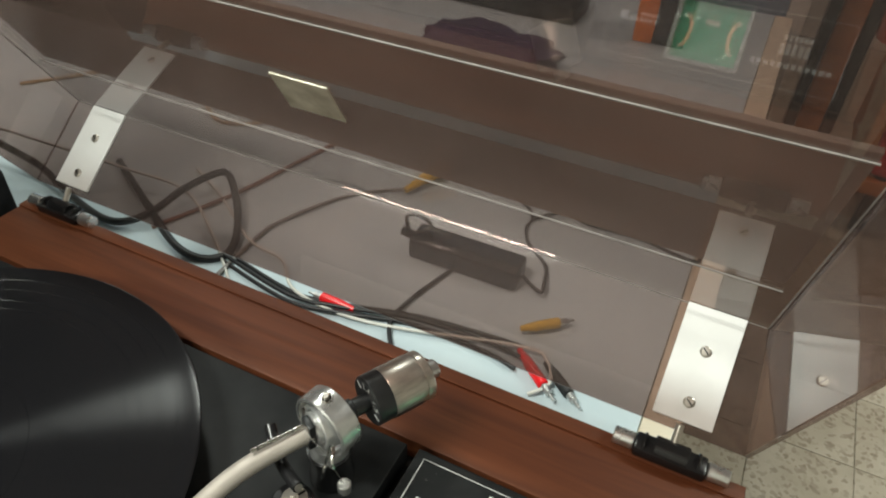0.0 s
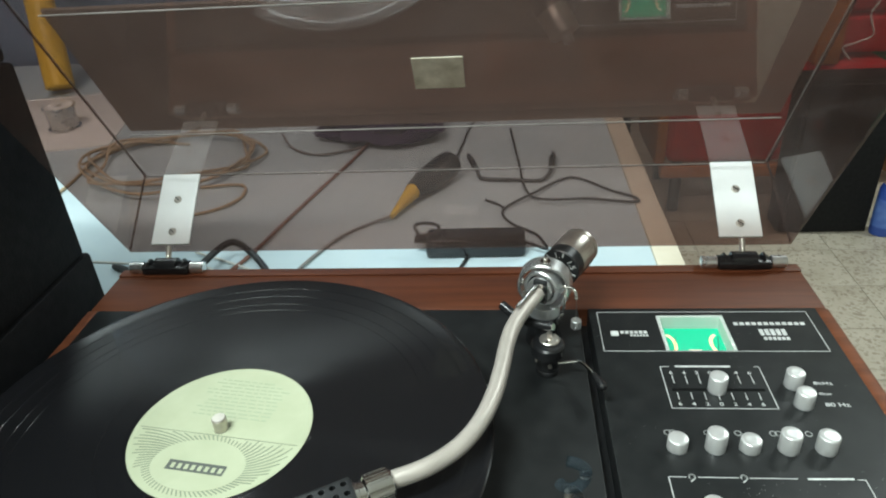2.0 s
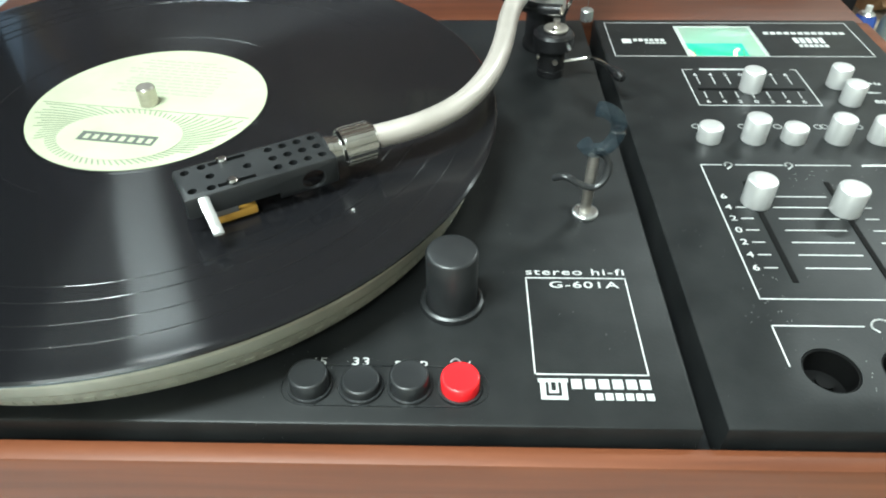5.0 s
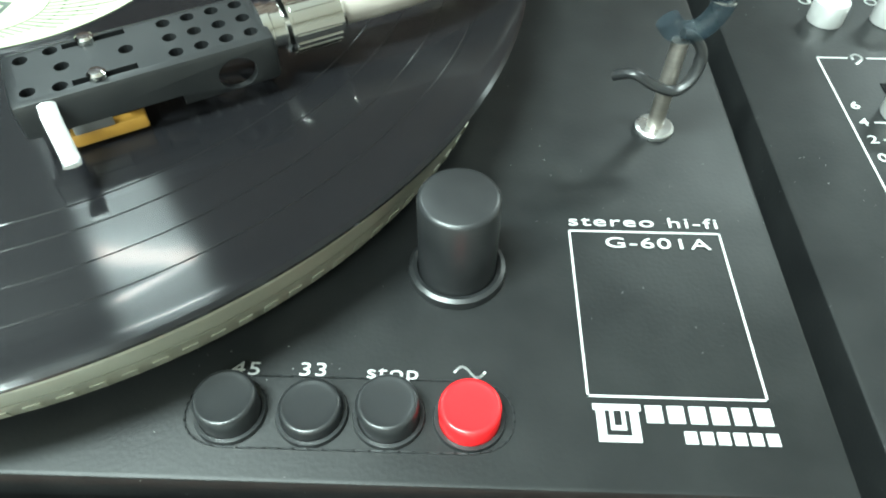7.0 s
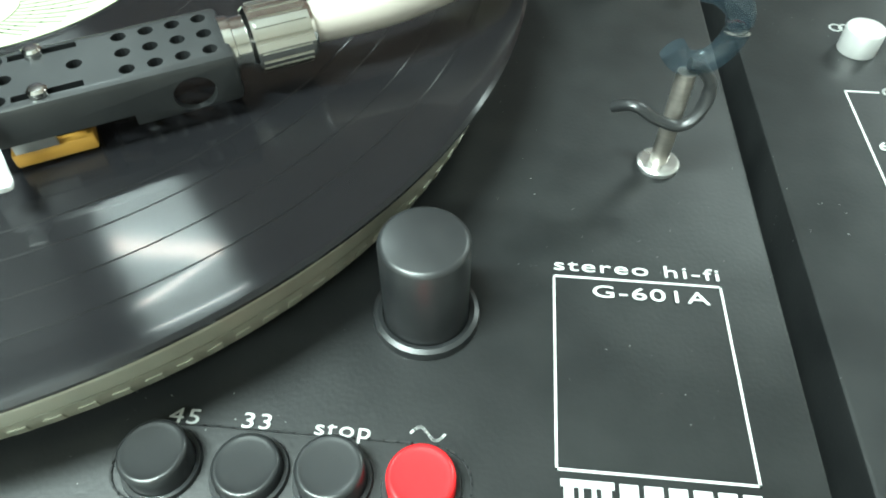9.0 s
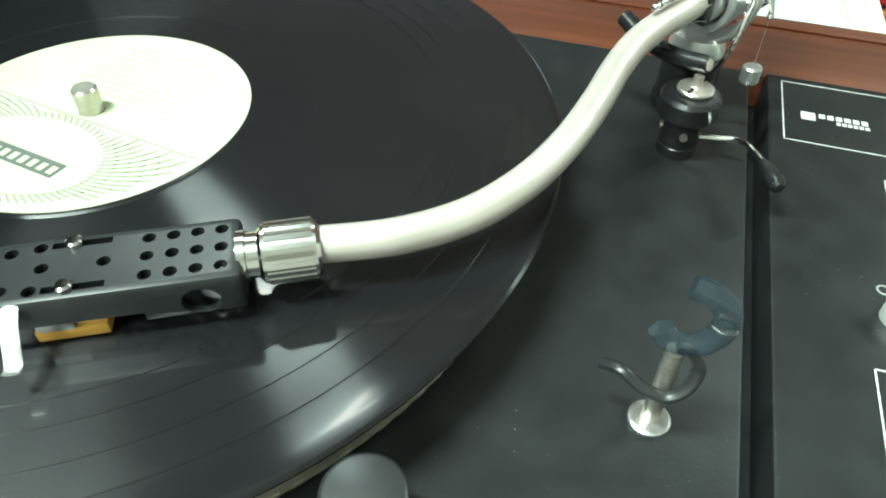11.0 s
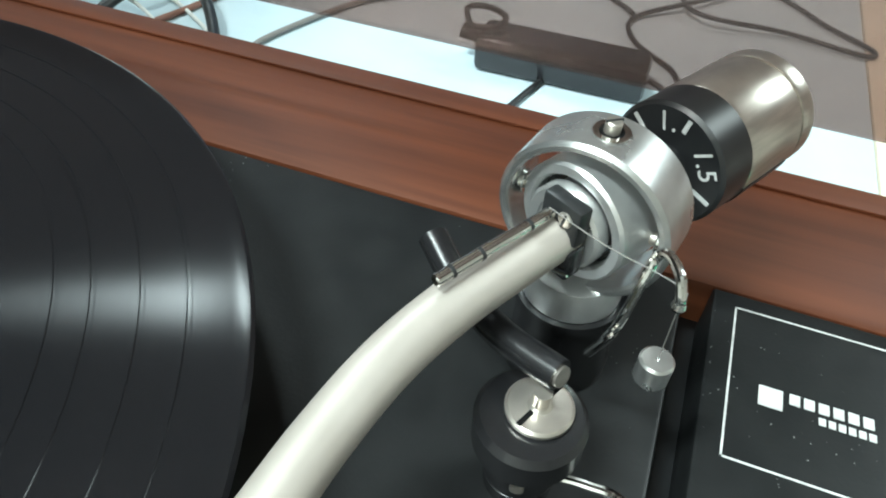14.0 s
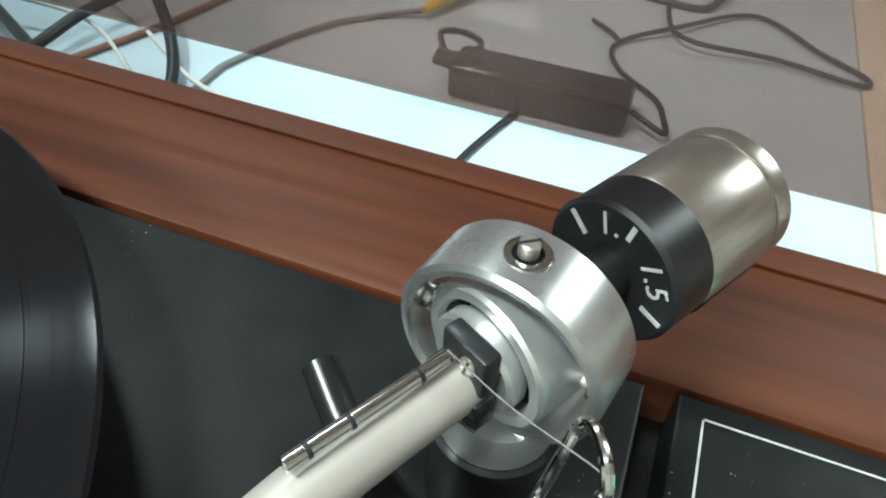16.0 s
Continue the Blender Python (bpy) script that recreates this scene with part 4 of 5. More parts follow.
part("cartridge", box(0.0425, 0.0600, -0.0062, 0.0062, -0.0072, 0.0012, 0.0008, m=HM), NEARBLACK, arm, "dark cartridge body")
sty = part("stylus_block", box(0.0450, 0.0595, 0.0010, 0.0084, -0.0105, -0.0070, 0.0006, m=HM), CARTRIDGE, arm, "amber stylus holder")
part("cartridge_bracket", box(0.0510, 0.0585, 0.0076, 0.0088, -0.0068, -0.0030, 0.0002, m=HM), SATIN, arm)
part("cartridge_lead", pipe([HM @ Vector(p) for p in ((0.0460, 0.0045, -0.0065), (0.0430, 0.0050, -0.0058), (0.0390, 0.0050, -0.0040), (0.0340, 0.0045, -0.0030))], 0.0011, 8), TANCABLE, arm)
part("finger_lift", pipe([HM @ Vector(p) for p in ((0.0605, 0.0086, 0.0030), (0.0605, 0.0118, 0.0014), (0.0602, 0.0155, -0.0014), (0.0600, 0.0185, -0.0040), (0.0600, 0.0205, -0.0038))], 0.0019, 12, 8, flat=0.25), ALU, arm, "bent bright metal finger lift")
part("stylus", rod(HM @ Vector((0.0570, 0.003, -0.0090)), HM @ Vector((0.0575, 0.003, -0.0112)), 0.0004, 8), STEEL, arm)

# anti-skating rod on the tube, thread, hook and weight
RODS = Vector((-0.0470, -0.0436, 0.0537)), Vector((-0.0603, -0.0676, 0.0537))
part("anti_skate_rod", rod(*RODS, 0.00115, 14, 0.0002), CHROME, arm, "notched thin steel rod")
for f in (0.20, 0.62, 0.86):
    part("rod_notch", rod(RODS[0].lerp(RODS[1], f), RODS[0].lerp(RODS[1], f + 0.025), 0.00126, 14), BLACK, arm)
part("hook", pipe([(-0.0335, -0.0500, 0.0260), (-0.0304, -0.0519, 0.0366), (-0.0284, -0.0500, 0.0480), (-0.0272, -0.0478, 0.0540), (-0.0254, -0.0492, 0.0562), (-0.0232, -0.0530, 0.0560), (-0.0222, -0.0550, 0.0538), (-0.0220, -0.0553, 0.0520)], 0.00095, 12, 10), CHROME, arm, "bent chrome wire hook")
part("hook_tip", lathe([(0, -0.0010), (0.0010, -0.0008), (0.0013, 0.0), (0.0010, 0.0010), (0, 0.0012)], 16, pose(-0.0220, -0.0553, 0.0515)), CHROME, arm)
part("thread", pipe([(-0.0474, -0.0440, 0.0550), (-0.0360, -0.0495, 0.0548), (-0.0224, -0.0545, 0.0550), (-0.0219, -0.0550, 0.0510), (-0.0211, -0.0515, 0.0380), (-0.0207, -0.0493, 0.0299)], 0.00012, 6, 4), GREYCABLE, arm, "fine nylon thread")
part("anti_skate_weight", lathe([(0, 0.0232), (0.0030, 0.0232), (0.0035, 0.0237), (0.0035, 0.0290), (0.0030, 0.0296), (0.0005, 0.0296), (0.0004, 0.0290), (0, 0.0290)], 28, pose(-0.0207, -0.0491, 0)), SATIN, arm, "small aluminium weight on a thread")


# ---- cueing lift and arm rest ----
def build_lift():
    x, y = -0.0402, -0.0668
    t = thing("cueing_lift", "black and chrome cueing lift with lever on the deck", "arm lift", x, y, 0)
    part("lift_base", lathe([(0, 0.0002), (0.0074, 0.0002), (0.0074, 0.0040), (0.0070, 0.0043), (0.0074, 0.0046), (0.0074, 0.0160), (0, 0.0160)], 40, pose(x, y, 0)), GLOSSBLACK, t, "glossy black lift cylinder")
    part("lift_collar", lathe([(0, 0.0161), (0.0104, 0.0161), (0.0110, 0.0170), (0.0110, 0.0235), (0.0098, 0.0250), (0, 0.0250)], 40, pose(x, y, 0)), GLOSSBLACK, t, "glossy black collar")
    part("lift_disc", lathe([(0, 0.0251), (0.0060, 0.0251), (0.0066, 0.0256), (0.0066, 0.0264), (0.0060, 0.0269), (0.0024, 0.0270), (0.0018, 0.0276), (0.0018, 0.0312), (0, 0.0312)], 36, pose(x + 0.001, y + 0.001, 0)), STEEL, t, "slotted steel adjusting screw")
    part("disc_slot", box(-0.0062, 0.0062, -0.0005, 0.0005, 0.02685, 0.02715, m=pose(x + 0.001, y + 0.001, 0, 0, 0, 65)), NEARBLACK, t)
    part("lift_bar", pipe([(-0.0700, -0.0425, 0.0375), (-0.0610, -0.0505, 0.0345), (-0.0500, -0.0580, 0.0335), (-0.0372, -0.0640, 0.0350)], 0.0032, 20, 10), GLOSSBLACK, t, "curved black lift bar")
    part("bar_screw", rod((-0.0376, -0.0639, 0.0349), (-0.0366, -0.0644, 0.0352), 0.0021, 16), STEEL, t)
    for dx, dy in ((-0.0072, -0.0010), (0.0010, -0.0076)):
        part("set_screw", rod((x + dx * 0.9, y + dy * 0.9, 0.0105), (x + dx * 1.12, y + dy * 1.12, 0.0105), 0.0014, 14), STEEL, t)
    part("lever", pipe([(x + 0.006, y - 0.002, 0.0085), (-0.0265, -0.0685, 0.0092), (-0.0195, -0.0703, 0.0110), (-0.0150, -0.0790, 0.0130), (-0.0118, -0.0870, 0.0140)], 0.0011, 12, 10), CHROME, t, "bent chrome lever")
    tip = axis((-0.0126, -0.0848, 0.0138), (-0.0078, -0.0992, 0.0148))
    part("lever_grip", lathe([(0, 0), (0.0014, 0.0002), (0.0019, 0.0030), (0.0026, 0.0080), (0.0031, 0.0120), (0.0027, 0.0148), (0.0014, 0.0160), (0, 0.0162)], 24, tip), GLOSSBLACK, t, "glossy black lever grip")


build_lift()


def build_rest():
    x, y = -0.0370, -0.1918
    t = thing("arm_rest", "steel post with dark plastic arm clip on the deck", "arm rest", x, y, 0)
    part("washer", lathe([(0.002, 0.0002), (0.0055, 0.0002), (0.0055, 0.0014), (0.0048, 0.0018), (0.002, 0.0018)], 32, pose(x, y, 0)), SATIN, t)
    part("post", lathe([(0, 0.0003), (0.0023, 0.0003), (0.0023, 0.0300), (0, 0.0300)], 20, pose(x, y, 0)), STEEL, t, "steel post")
    part("lock_hook", pipe([(x - 0.0150, y - 0.0005, 0.0190), (x - 0.0105, y - 0.0030, 0.0215), (x - 0.0050, y - 0.0045, 0.0190), (x + 0.0010, y - 0.0045, 0.0175), (x + 0.0050, y - 0.0030, 0.0210), (x + 0.0060, y - 0.0010, 0.0270), (x + 0.0030, y, 0.0310), (x, y, 0.0320)], 0.0017, 12, 8, flat=0.8), BLACK, t, "black locking hook")
    part("clip", pipe([(x - 0.0050, y, 0.0360), (x - 0.0015, y, 0.0325), (x + 0.0040, y, 0.0335), (x + 0.0075, y, 0.0395), (x + 0.0070, y, 0.0460), (x + 0.0025, y, 0.0500), (x - 0.0015, y, 0.0510)], 0.0024, 14, 8, flat=1.3), GHOST, t, "smoky translucent arm clip")


build_rest()

# ---- the lid ----
LID_DIR_R = Vector((0, 0.785, 0.62)).normalized()
LID_DIR_T = Vector((0, -0.51, 0.86)).normalized()
LB = Vector((0, 0.0792, 0.0118))
LX0, LX1, LR, LT = -0.4015, 0.1655, 0.0775, 0.400
lid = thing("lid", "smoked acrylic dust cover standing open on two hinges", "dust cover", -0.12, LB.y, LB.z)
LM = Matrix(((1, 0, 0, 0), (0, LID_DIR_T.y, LID_DIR_R.y, LB.y), (0, LID_DIR_T.z, LID_DIR_R.z, LB.z), (0, 0, 0, 1)))
# in lid space: x across, y from the hinge edge outwards along the top, z up the rear wall
TAPER = 0.008


def lid_box(x0, x1, y0, y1, z0, z1):
    b = box(x0, x1, y0, y1, z0, z1, 0.0004, 1)
    for v in b.verts:
        if v.co.x > 0:
            v.co.x -= TAPER * v.co.z / LR
        if v.co.y > LT - 0.01:
            v.co.y += TAPER * (1 - v.co.z / LR)
    bmesh.ops.transform(b, matrix=LM, verts=b.verts)
    return b


part("rear_panel", lid_box(LX0, LX1, -0.003, 0.0, 0.0, LR - 0.0032), SMOKE, lid, "smoked rear panel")
part("top_panel", lid_box(LX0, LX1, -0.003, LT, LR - 0.003, LR), SMOKETOP, lid, "smoked top panel")
part("front_panel", lid_box(LX0, LX1, LT - 0.003, LT, 0.0, LR - 0.0032), SMOKETOP, lid, "smoked front panel")
for x in (LX0, LX1 - 0.003):
    part("side_panel", lid_box(x, x + 0.003, 0.0002, LT - 0.0032, 0.0, LR - 0.0032), SMOKE, lid, "smoked side panel")
part("inner_strip", box(-0.384, 0.148, 0.060, 0.192, LR + 0.0004, LR + 0.0032, 0.0004, 1, m=LM), SMOKEDARK, lid, "darker smoked strip across the lid")
part("lid_sticker", box(-0.1335, -0.0960, 0.107, 0.139, LR - 0.0042, LR - 0.0032, 0.0003, 1, m=LM), STICKER, lid, "torn foil sticker")
# thin pale bars paint the glints where the acrylic's edges catch the light
part("fold_edge", lid_box(LX0 + 0.004, LX1 - 0.004, 0.0002, 0.0010, LR - 0.0042, LR - 0.0034), FOLDGLINT, lid, "pale bar painted as the glint along the fold")
for y in (0.0596, 0.1916):
    part("strip_edge", box(-0.384, 0.148, y, y + 0.0007, LR - 0.0040, LR - 0.0032, m=LM), FOLDGLINT, lid, "pale bar painted as the glint along the strip edge")
for x in (LX0 + 0.0032, LX1 - 0.0040):
    part("fold_edge", lid_box(x, x + 0.0008, 0.0012, LT - 0.012, LR - 0.0042, LR - 0.0034), FOLDGLINT, lid, "pale bar painted as the glint along the fold")

for pane in lid.children:
    if pane.name.startswith(("rear_panel", "side_panel", "top_panel", "inner_strip")):
        pane.visible_shadow = False


def build_hinge(x):
    h = lid
    pl = part("hinge_plate", box(x - 0.0172, x + 0.0172, 0.0004, 0.0024, 0.005, 0.0740, 0.0003, 1, m=LM), WHITEPLATE, h, "white painted plate with two screws")
    for z in (0.0167, 0.0480):
        part("screw", lathe([(0, 0.0), (0.0034, 0.0), (0.0034, 0.0006), (0.0025, 0.0012), (0, 0.0013)], 20, LM @ pose(x + 0.0005, 0.0025, z, -90, 0, 0)), STEEL, pl)
        part("screw_slot", box(-0.0026, 0.0026, -0.0004, 0.0004, 0.0012, 0.0015, m=LM @ pose(x + 0.0005, 0.0025, z, -90, 0, 0) @ pose(0, 0, 0, 0, 0, 40)), BLACK, pl)
    part("stem", rod((x, 0.069, 0.002), (x, 0.080, 0.016), 0.0024, 14), STEEL, h)
    part("hinge_body", box(x - 0.021, x + 0.021, 0.0605, 0.0745, PZ + 0.0013, 0.0050, 0.002), GLOSSBLACK, h, "black hinge block")
    part("hinge_knuckle", rod((x - 0.010, 0.0685, 0.0025), (x + 0.010, 0.0685, 0.0025), 0.0072, 28, 0.0006), GLOSSBLACK, h)
    for sgn in (1, -1):
        part("hinge_rib", rod((x + sgn * 0.0145, 0.0685, 0.0020), (x + sgn * 0.0165, 0.0685, 0.0020), 0.0068, 28, 0.0006), GLOSSBLACK, h)
        part("barrel", rod((x + sgn * 0.0212, 0.0680, 0.0012), (x + sgn * 0.0335, 0.0680, 0.0012), 0.0052, 28, 0.0006), SATIN, h, "satin metal barrel")


build_hinge(0.1252)
build_hinge(-0.3632)


# ---- beside and behind the turntable ----
def build_speaker(name, x0, x1, y0, y1, z0, z1, label):
    s = thing(name, label, "speaker", (x0 + x1) / 2, (y0 + y1) / 2, z0)
    part("cabinet", box(x0, x1, y0 + 0.012, y1, z0, z1, 0.004), SPEAKER, s)
    part("grille", box(x0 + 0.012, x1 - 0.012, y0, y0 + 0.0118, z0 + 0.012, z1 - 0.012, 0.004), SPEAKER, s, "black cloth grille")
    return s


build_speaker("speaker_stand_box", -0.705, -0.434, -0.42, 0.075, TOP, 0.0150, "low black box under the loudspeaker")
build_speaker("speaker", -0.705, -0.436, -0.42, 0.070, 0.0155, 0.1855, "black loudspeaker cabinet stacked beside the turntable")
build_speaker("speaker", -0.705, -0.439, -0.42, 0.068, 0.1860, 0.4600, "tall black loudspeaker cabinet on top of the stack")
build_speaker("floor_speaker", 0.805, 1.078, 1.600, 1.715, FLOOR, -0.347, "black loudspeaker cabinet standing on the floor")


def build_can(x, y, mat, band, label):
    c = thing("spray_can", label, "spray can", x, y, FLOOR, "spray cans on the floor")
    part("can_body", lathe([(0, FLOOR), (0.030, FLOOR), (0.032, FLOOR + 0.004), (0.032, FLOOR + 0.155), (0.024, FLOOR + 0.172), (0.016, FLOOR + 0.176), (0, FLOOR + 0.176)], 36, pose(x, y, 0)), mat, c)
    part("can_label", lathe([(0.0321, FLOOR + 0.030), (0.0324, FLOOR + 0.030), (0.0324, FLOOR + 0.125), (0.0321, FLOOR + 0.125)], 36, pose(x, y, 0)), band, c, "printed label sleeve")
    part("shoulder", lathe([(0.0240, FLOOR + 0.1721), (0.0250, FLOOR + 0.1718), (0.0165, FLOOR + 0.1775), (0.0, FLOOR + 0.1775)], 36, pose(x, y, 0)), SATIN, c, "bare metal shoulder")
    part("nozzle", lathe([(0, FLOOR + 0.1778), (0.010, FLOOR + 0.1778), (0.009, FLOOR + 0.196), (0, FLOOR + 0.197)], 20, pose(x, y, 0)), WHITE, c, "white nozzle")


build_can(1.118, 1.605, CANBLUE, CANLABEL, "blue spray can with white nozzle on the floor")
build_can(1.192, 1.590, CANGREY, CANGREY, "grey spray can with white nozzle on the floor")


def lump(name, x, y, z, sx, sy, sz, mat, label, category, seed=1, rough=0.25, sub=4, base=None):
    """A soft or crumpled body, flattened where it rests."""
    b = bmesh.new()
    bmesh.ops.create_icosphere(b, subdivisions=sub, radius=1)
    off = Vector((seed * 3.1, seed * 1.7, seed * 0.9))
    for v in b.verts:
        p = v.co.normalized()
        k = 1 + rough * (noise.noise(p * 2.0 + off) + 0.5 * noise.noise(p * 5.0 + off))
        q = Vector((max(-0.8, min(0.8, p.x)) / 0.8, max(-0.8, min(0.8, p.y)) / 0.8, max(-0.75, min(0.8, p.z)) / 0.8)) * k
        v.co = (x + sx * q.x, y + sy * q.y, max(z, z + sz + sz * q.z))
    ob = part(name, b, mat, None, "", 60)
    return tagged(ob, label, category)


def carton(name, x0, x1, y0, y1, z0, z1, mat, label, category, turn=0):
    cx, cy = (x0 + x1) / 2, (y0 + y1) / 2
    ob = part(name, box(x0 - cx, x1 - cx, y0 - cy, y1 - cy, z0, z1, 0.003, m=pose(cx, cy, 0, 0, 0, turn)), mat, None)
    return tagged(ob, label, category)


lump("paper_bag", 1.565, 2.11, FLOOR, 0.24, 0.16, 0.11, PAPER, "crumpled brown paper bag on the floor", "paper bag", 2, 0.55)
carton("storage_box", 1.368, 1.965, 2.40, 2.76, FLOOR, -0.600, CARD, "pale cardboard box against the wall", "box", 0)
lump("green_cloth", 1.56, 2.53, -0.5995, 0.16, 0.12, 0.022, GREEN, "crumpled green cloth on the cardboard box", "cloth", 3, 0.4)
lump("white_cloth", 1.725, 2.62, -0.552, 0.20, 0.11, 0.085, WHITECLOTH, "heap of white cloth on the cardboard box", "cloth", 5, 0.35)


def build_chair():
    c = thing("armchair", "red fabric armchair with orange wooden frame beyond the table", "armchair", 0.79, 1.86, FLOOR)
    part("seat", box(0.464, 1.124, 1.760, 2.080, -0.670, -0.351, 0.035, 3), REDCLOTH, c, "thick red seat cushion")
    part("backrest", box(0.354, 1.142, 1.820, 1.960, -0.337, -0.217, 0.030, 3), REDCLOTH, c, "red backrest cushion")
    part("headrest", box(0.812, 1.138, 1.825, 1.960, -0.213, -0.004, 0.030, 3), REDCLOTH, c, "red headrest cushion")
    part("top_rail", box(0.340, 0.813, 1.795, 1.960, -0.217, -0.160, 0.012), ORANGEWOOD, c, "orange wooden top rail")
    part("seat_rail", box(0.448, 1.151, 1.750, 1.790, -0.715, -0.671, 0.008), ORANGEWOOD, c, "orange wooden seat rail")
    part("side_rail", box(0.426, 0.461, 1.760, 2.080, -0.668, -0.380, 0.010), ORANGEWOOD, c, "orange wooden side rail")
    part("side_post", box(0.253, 0.313, 1.780, 1.860, FLOOR, -0.055, 0.010), ORANGEWOOD, c, "orange wooden side post")
    for x in (0.223, 0.318):
        part("side_slat", box(x, x + 0.030, 1.80, 1.88, FLOOR, -0.075, 0.006), BLACK, c, "dark side slat")
    part("arm_support", box(0.871, 0.949, 1.760, 1.822, -0.349, -0.030, 0.010), ORANGEWOOD, c, "orange wooden support")
    for x, y in ((0.51, 1.79), (1.08, 1.79), (0.51, 2.05), (1.08, 2.05)):
        part("leg", rod((x, y, FLOOR), (x, y, -0.660), 0.02), BLACK, c)


build_chair()


def build_screen():
    s = thing("partition", "blue-grey partition panel with pale edge post behind the table", "partition", -0.8, 1.31, FLOOR)
    part("panel", box(-2.2, 0.125, 1.29, 1.325, FLOOR, 1.2, 0.003), BLUE, s)
    part("edge_post", box(0.126, 0.160, 1.285, 1.330, FLOOR, 1.2, 0.003), CARD, s, "pale edge post")
    part("seam", box(-0.756, -0.749, 1.286, 1.2898, FLOOR, 1.2), CARD, s, "pale vertical seam")


build_screen()


def build_poster():
    p = thing("notice", "black notice with white lettering on the partition", "notice", -0.07, 1.285, -0.1)
    part("sheet", box(-0.124, -0.016, 1.2855, 1.2885, -0.080, 0.15), GLOSSBLACK, p)
    for k, w in enumerate(("SPIT", "AY")):
        words("lettering", w, 0, 0, 0.026, p, m=pose(-0.117, 1.2850, -0.032 - 0.030 * k, 90, 0, 0))


build_poster()
part("yellow_tube", rod((-1.04, 1.00, TOP + 0.012), (-1.12, 1.20, 0.39), 0.030, 32, 0.004), YELLOW, None)
tagged(bpy.data.objects["yellow_tube"], "yellow plastic tube leaning on the table", "tube")


# ---- things on the table behind the lid ----
def cord(name, pts, r, mat, label, category="cable"):
    ob = part(name, pipe(pts, r, 8, 8), mat, None, "", 60)
    return tagged(ob, label, category)


cord("loose_wire", [(1.052, 1.818, -0.175), (1.033, 1.818, -0.215), (1.054, 1.818, -0.274), (1.017, 1.818, -0.296), (0.974, 1.818, -0.312), (0.994, 1.818, -0.341), (1.02, 1.818, -0.368), (1.008, 1.818, -0.405), (0.942, 1.818, -0.414)], 0.0028, WHITE, "thin pale wire hanging over the red armchair", "wire")


def build_adapter():
    t = thing("power_adapter", "black power supply block in crinkled film on the table", "adapter", -0.104, 0.30, TOP)
    m = pose(-0.1040, 0.3000, TOP, 0, 0, 1)
    part("case", box(-0.060, 0.060, -0.017, 0.017, 0.0004, 0.026, 0.005, m=m), FILM, t, "block in crinkled shiny film")
    part("strain_relief", rod(m @ Vector((-0.060, 0, 0.018)), m @ Vector((-0.074, 0, 0.020)), 0.005, 16), CABLE, t)
    part("coiled_lead", pipe([m @ Vector(p) for p in ((-0.066, 0, 0.022), (-0.074, 0.010, 0.032), (-0.060, 0.014, 0.034), (-0.044, 0.006, 0.033), (-0.050, -0.008, 0.031), (-0.068, -0.006, 0.028), (-0.070, 0.004, 0.022))], 0.0022, 10), CABLE, t)


build_adapter()


def build_torch():
    t = thing("jack_plug", "black and yellow cone-shaped connector on the table", "connector", -0.19, 0.45, TOP)
    a, b, c = Vector((-0.219, 0.380, TOP + 0.008)), Vector((-0.196, 0.441, TOP + 0.016)), Vector((-0.148, 0.522, TOP + 0.0215))
    n1, n2 = (b - a).length, (c - b).length
    part("sleeve", lathe([(0, 0), (0.0035, 0), (0.006, n1 * 0.4), (0.0115, n1), (0, n1)], 24, axis(a, b)), YELLOW, t, "yellow sleeve")
    part("head", lathe([(0, 0), (0.0125, 0), (0.0190, n2 * 0.35), (0.0205, n2 * 0.9), (0.018, n2), (0, n2)], 28, axis(b, c)), BLACK, t, "black cone head")


build_torch()
lump("purple_bag", -0.278, 0.722, TOP, 0.100, 0.085, 0.030, PURPLE, "crumpled purple cloth bag on the table", "bag", 7, 0.3)
T = TOP + 0.003
cord("grey_cable", [(-0.219, 0.383, T + 0.004), (-0.246, 0.371, T), (-0.281, 0.334, T), (-0.313, 0.264, T), (-0.317, 0.231, T), (-0.313, 0.151, T)], 0.0022, GREYCABLE, "grey cable from the yellow connector")
cord("brown_cable", [(-0.291, 0.683, T), (-0.309, 0.592, T), (-0.333, 0.503, T), (-0.361, 0.394, T), (-0.389, 0.282, T), (-0.425, 0.192, T)], 0.0026, BROWNCABLE, "brown cable across the table")
cord("looped_cable", [(-0.043, 0.300, T + 0.010), (-0.020, 0.290, T + 0.006), (-0.022, 0.308, T + 0.004), (-0.031, 0.338, T), (-0.062, 0.368, T), (-0.070, 0.405, T), (-0.031, 0.443, T + 0.004), (0.027, 0.502, T), (0.078, 0.458, T), (0.109, 0.433, T), (0.102, 0.419, T + 0.001), (0.045, 0.429, T + 0.002), (-0.018, 0.422, T + 0.006), (-0.039, 0.466, T), (-0.047, 0.564, T), (-0.058, 0.701, T)], 0.0020, CABLE, "black cable looped on the table")
cord("jack_cable", [(-0.095, 0.435, T), (-0.079, 0.422, T), (-0.071, 0.405, T + 0.004)], 0.0020, CABLE, "short black cable with a jack")
cord("adapter_cable", [(-0.112, 0.290, T), (-0.130, 0.220, T), (-0.129, 0.184, T), (-0.093, 0.136, T)], 0.0022, CABLE, "black lead of the power supply")
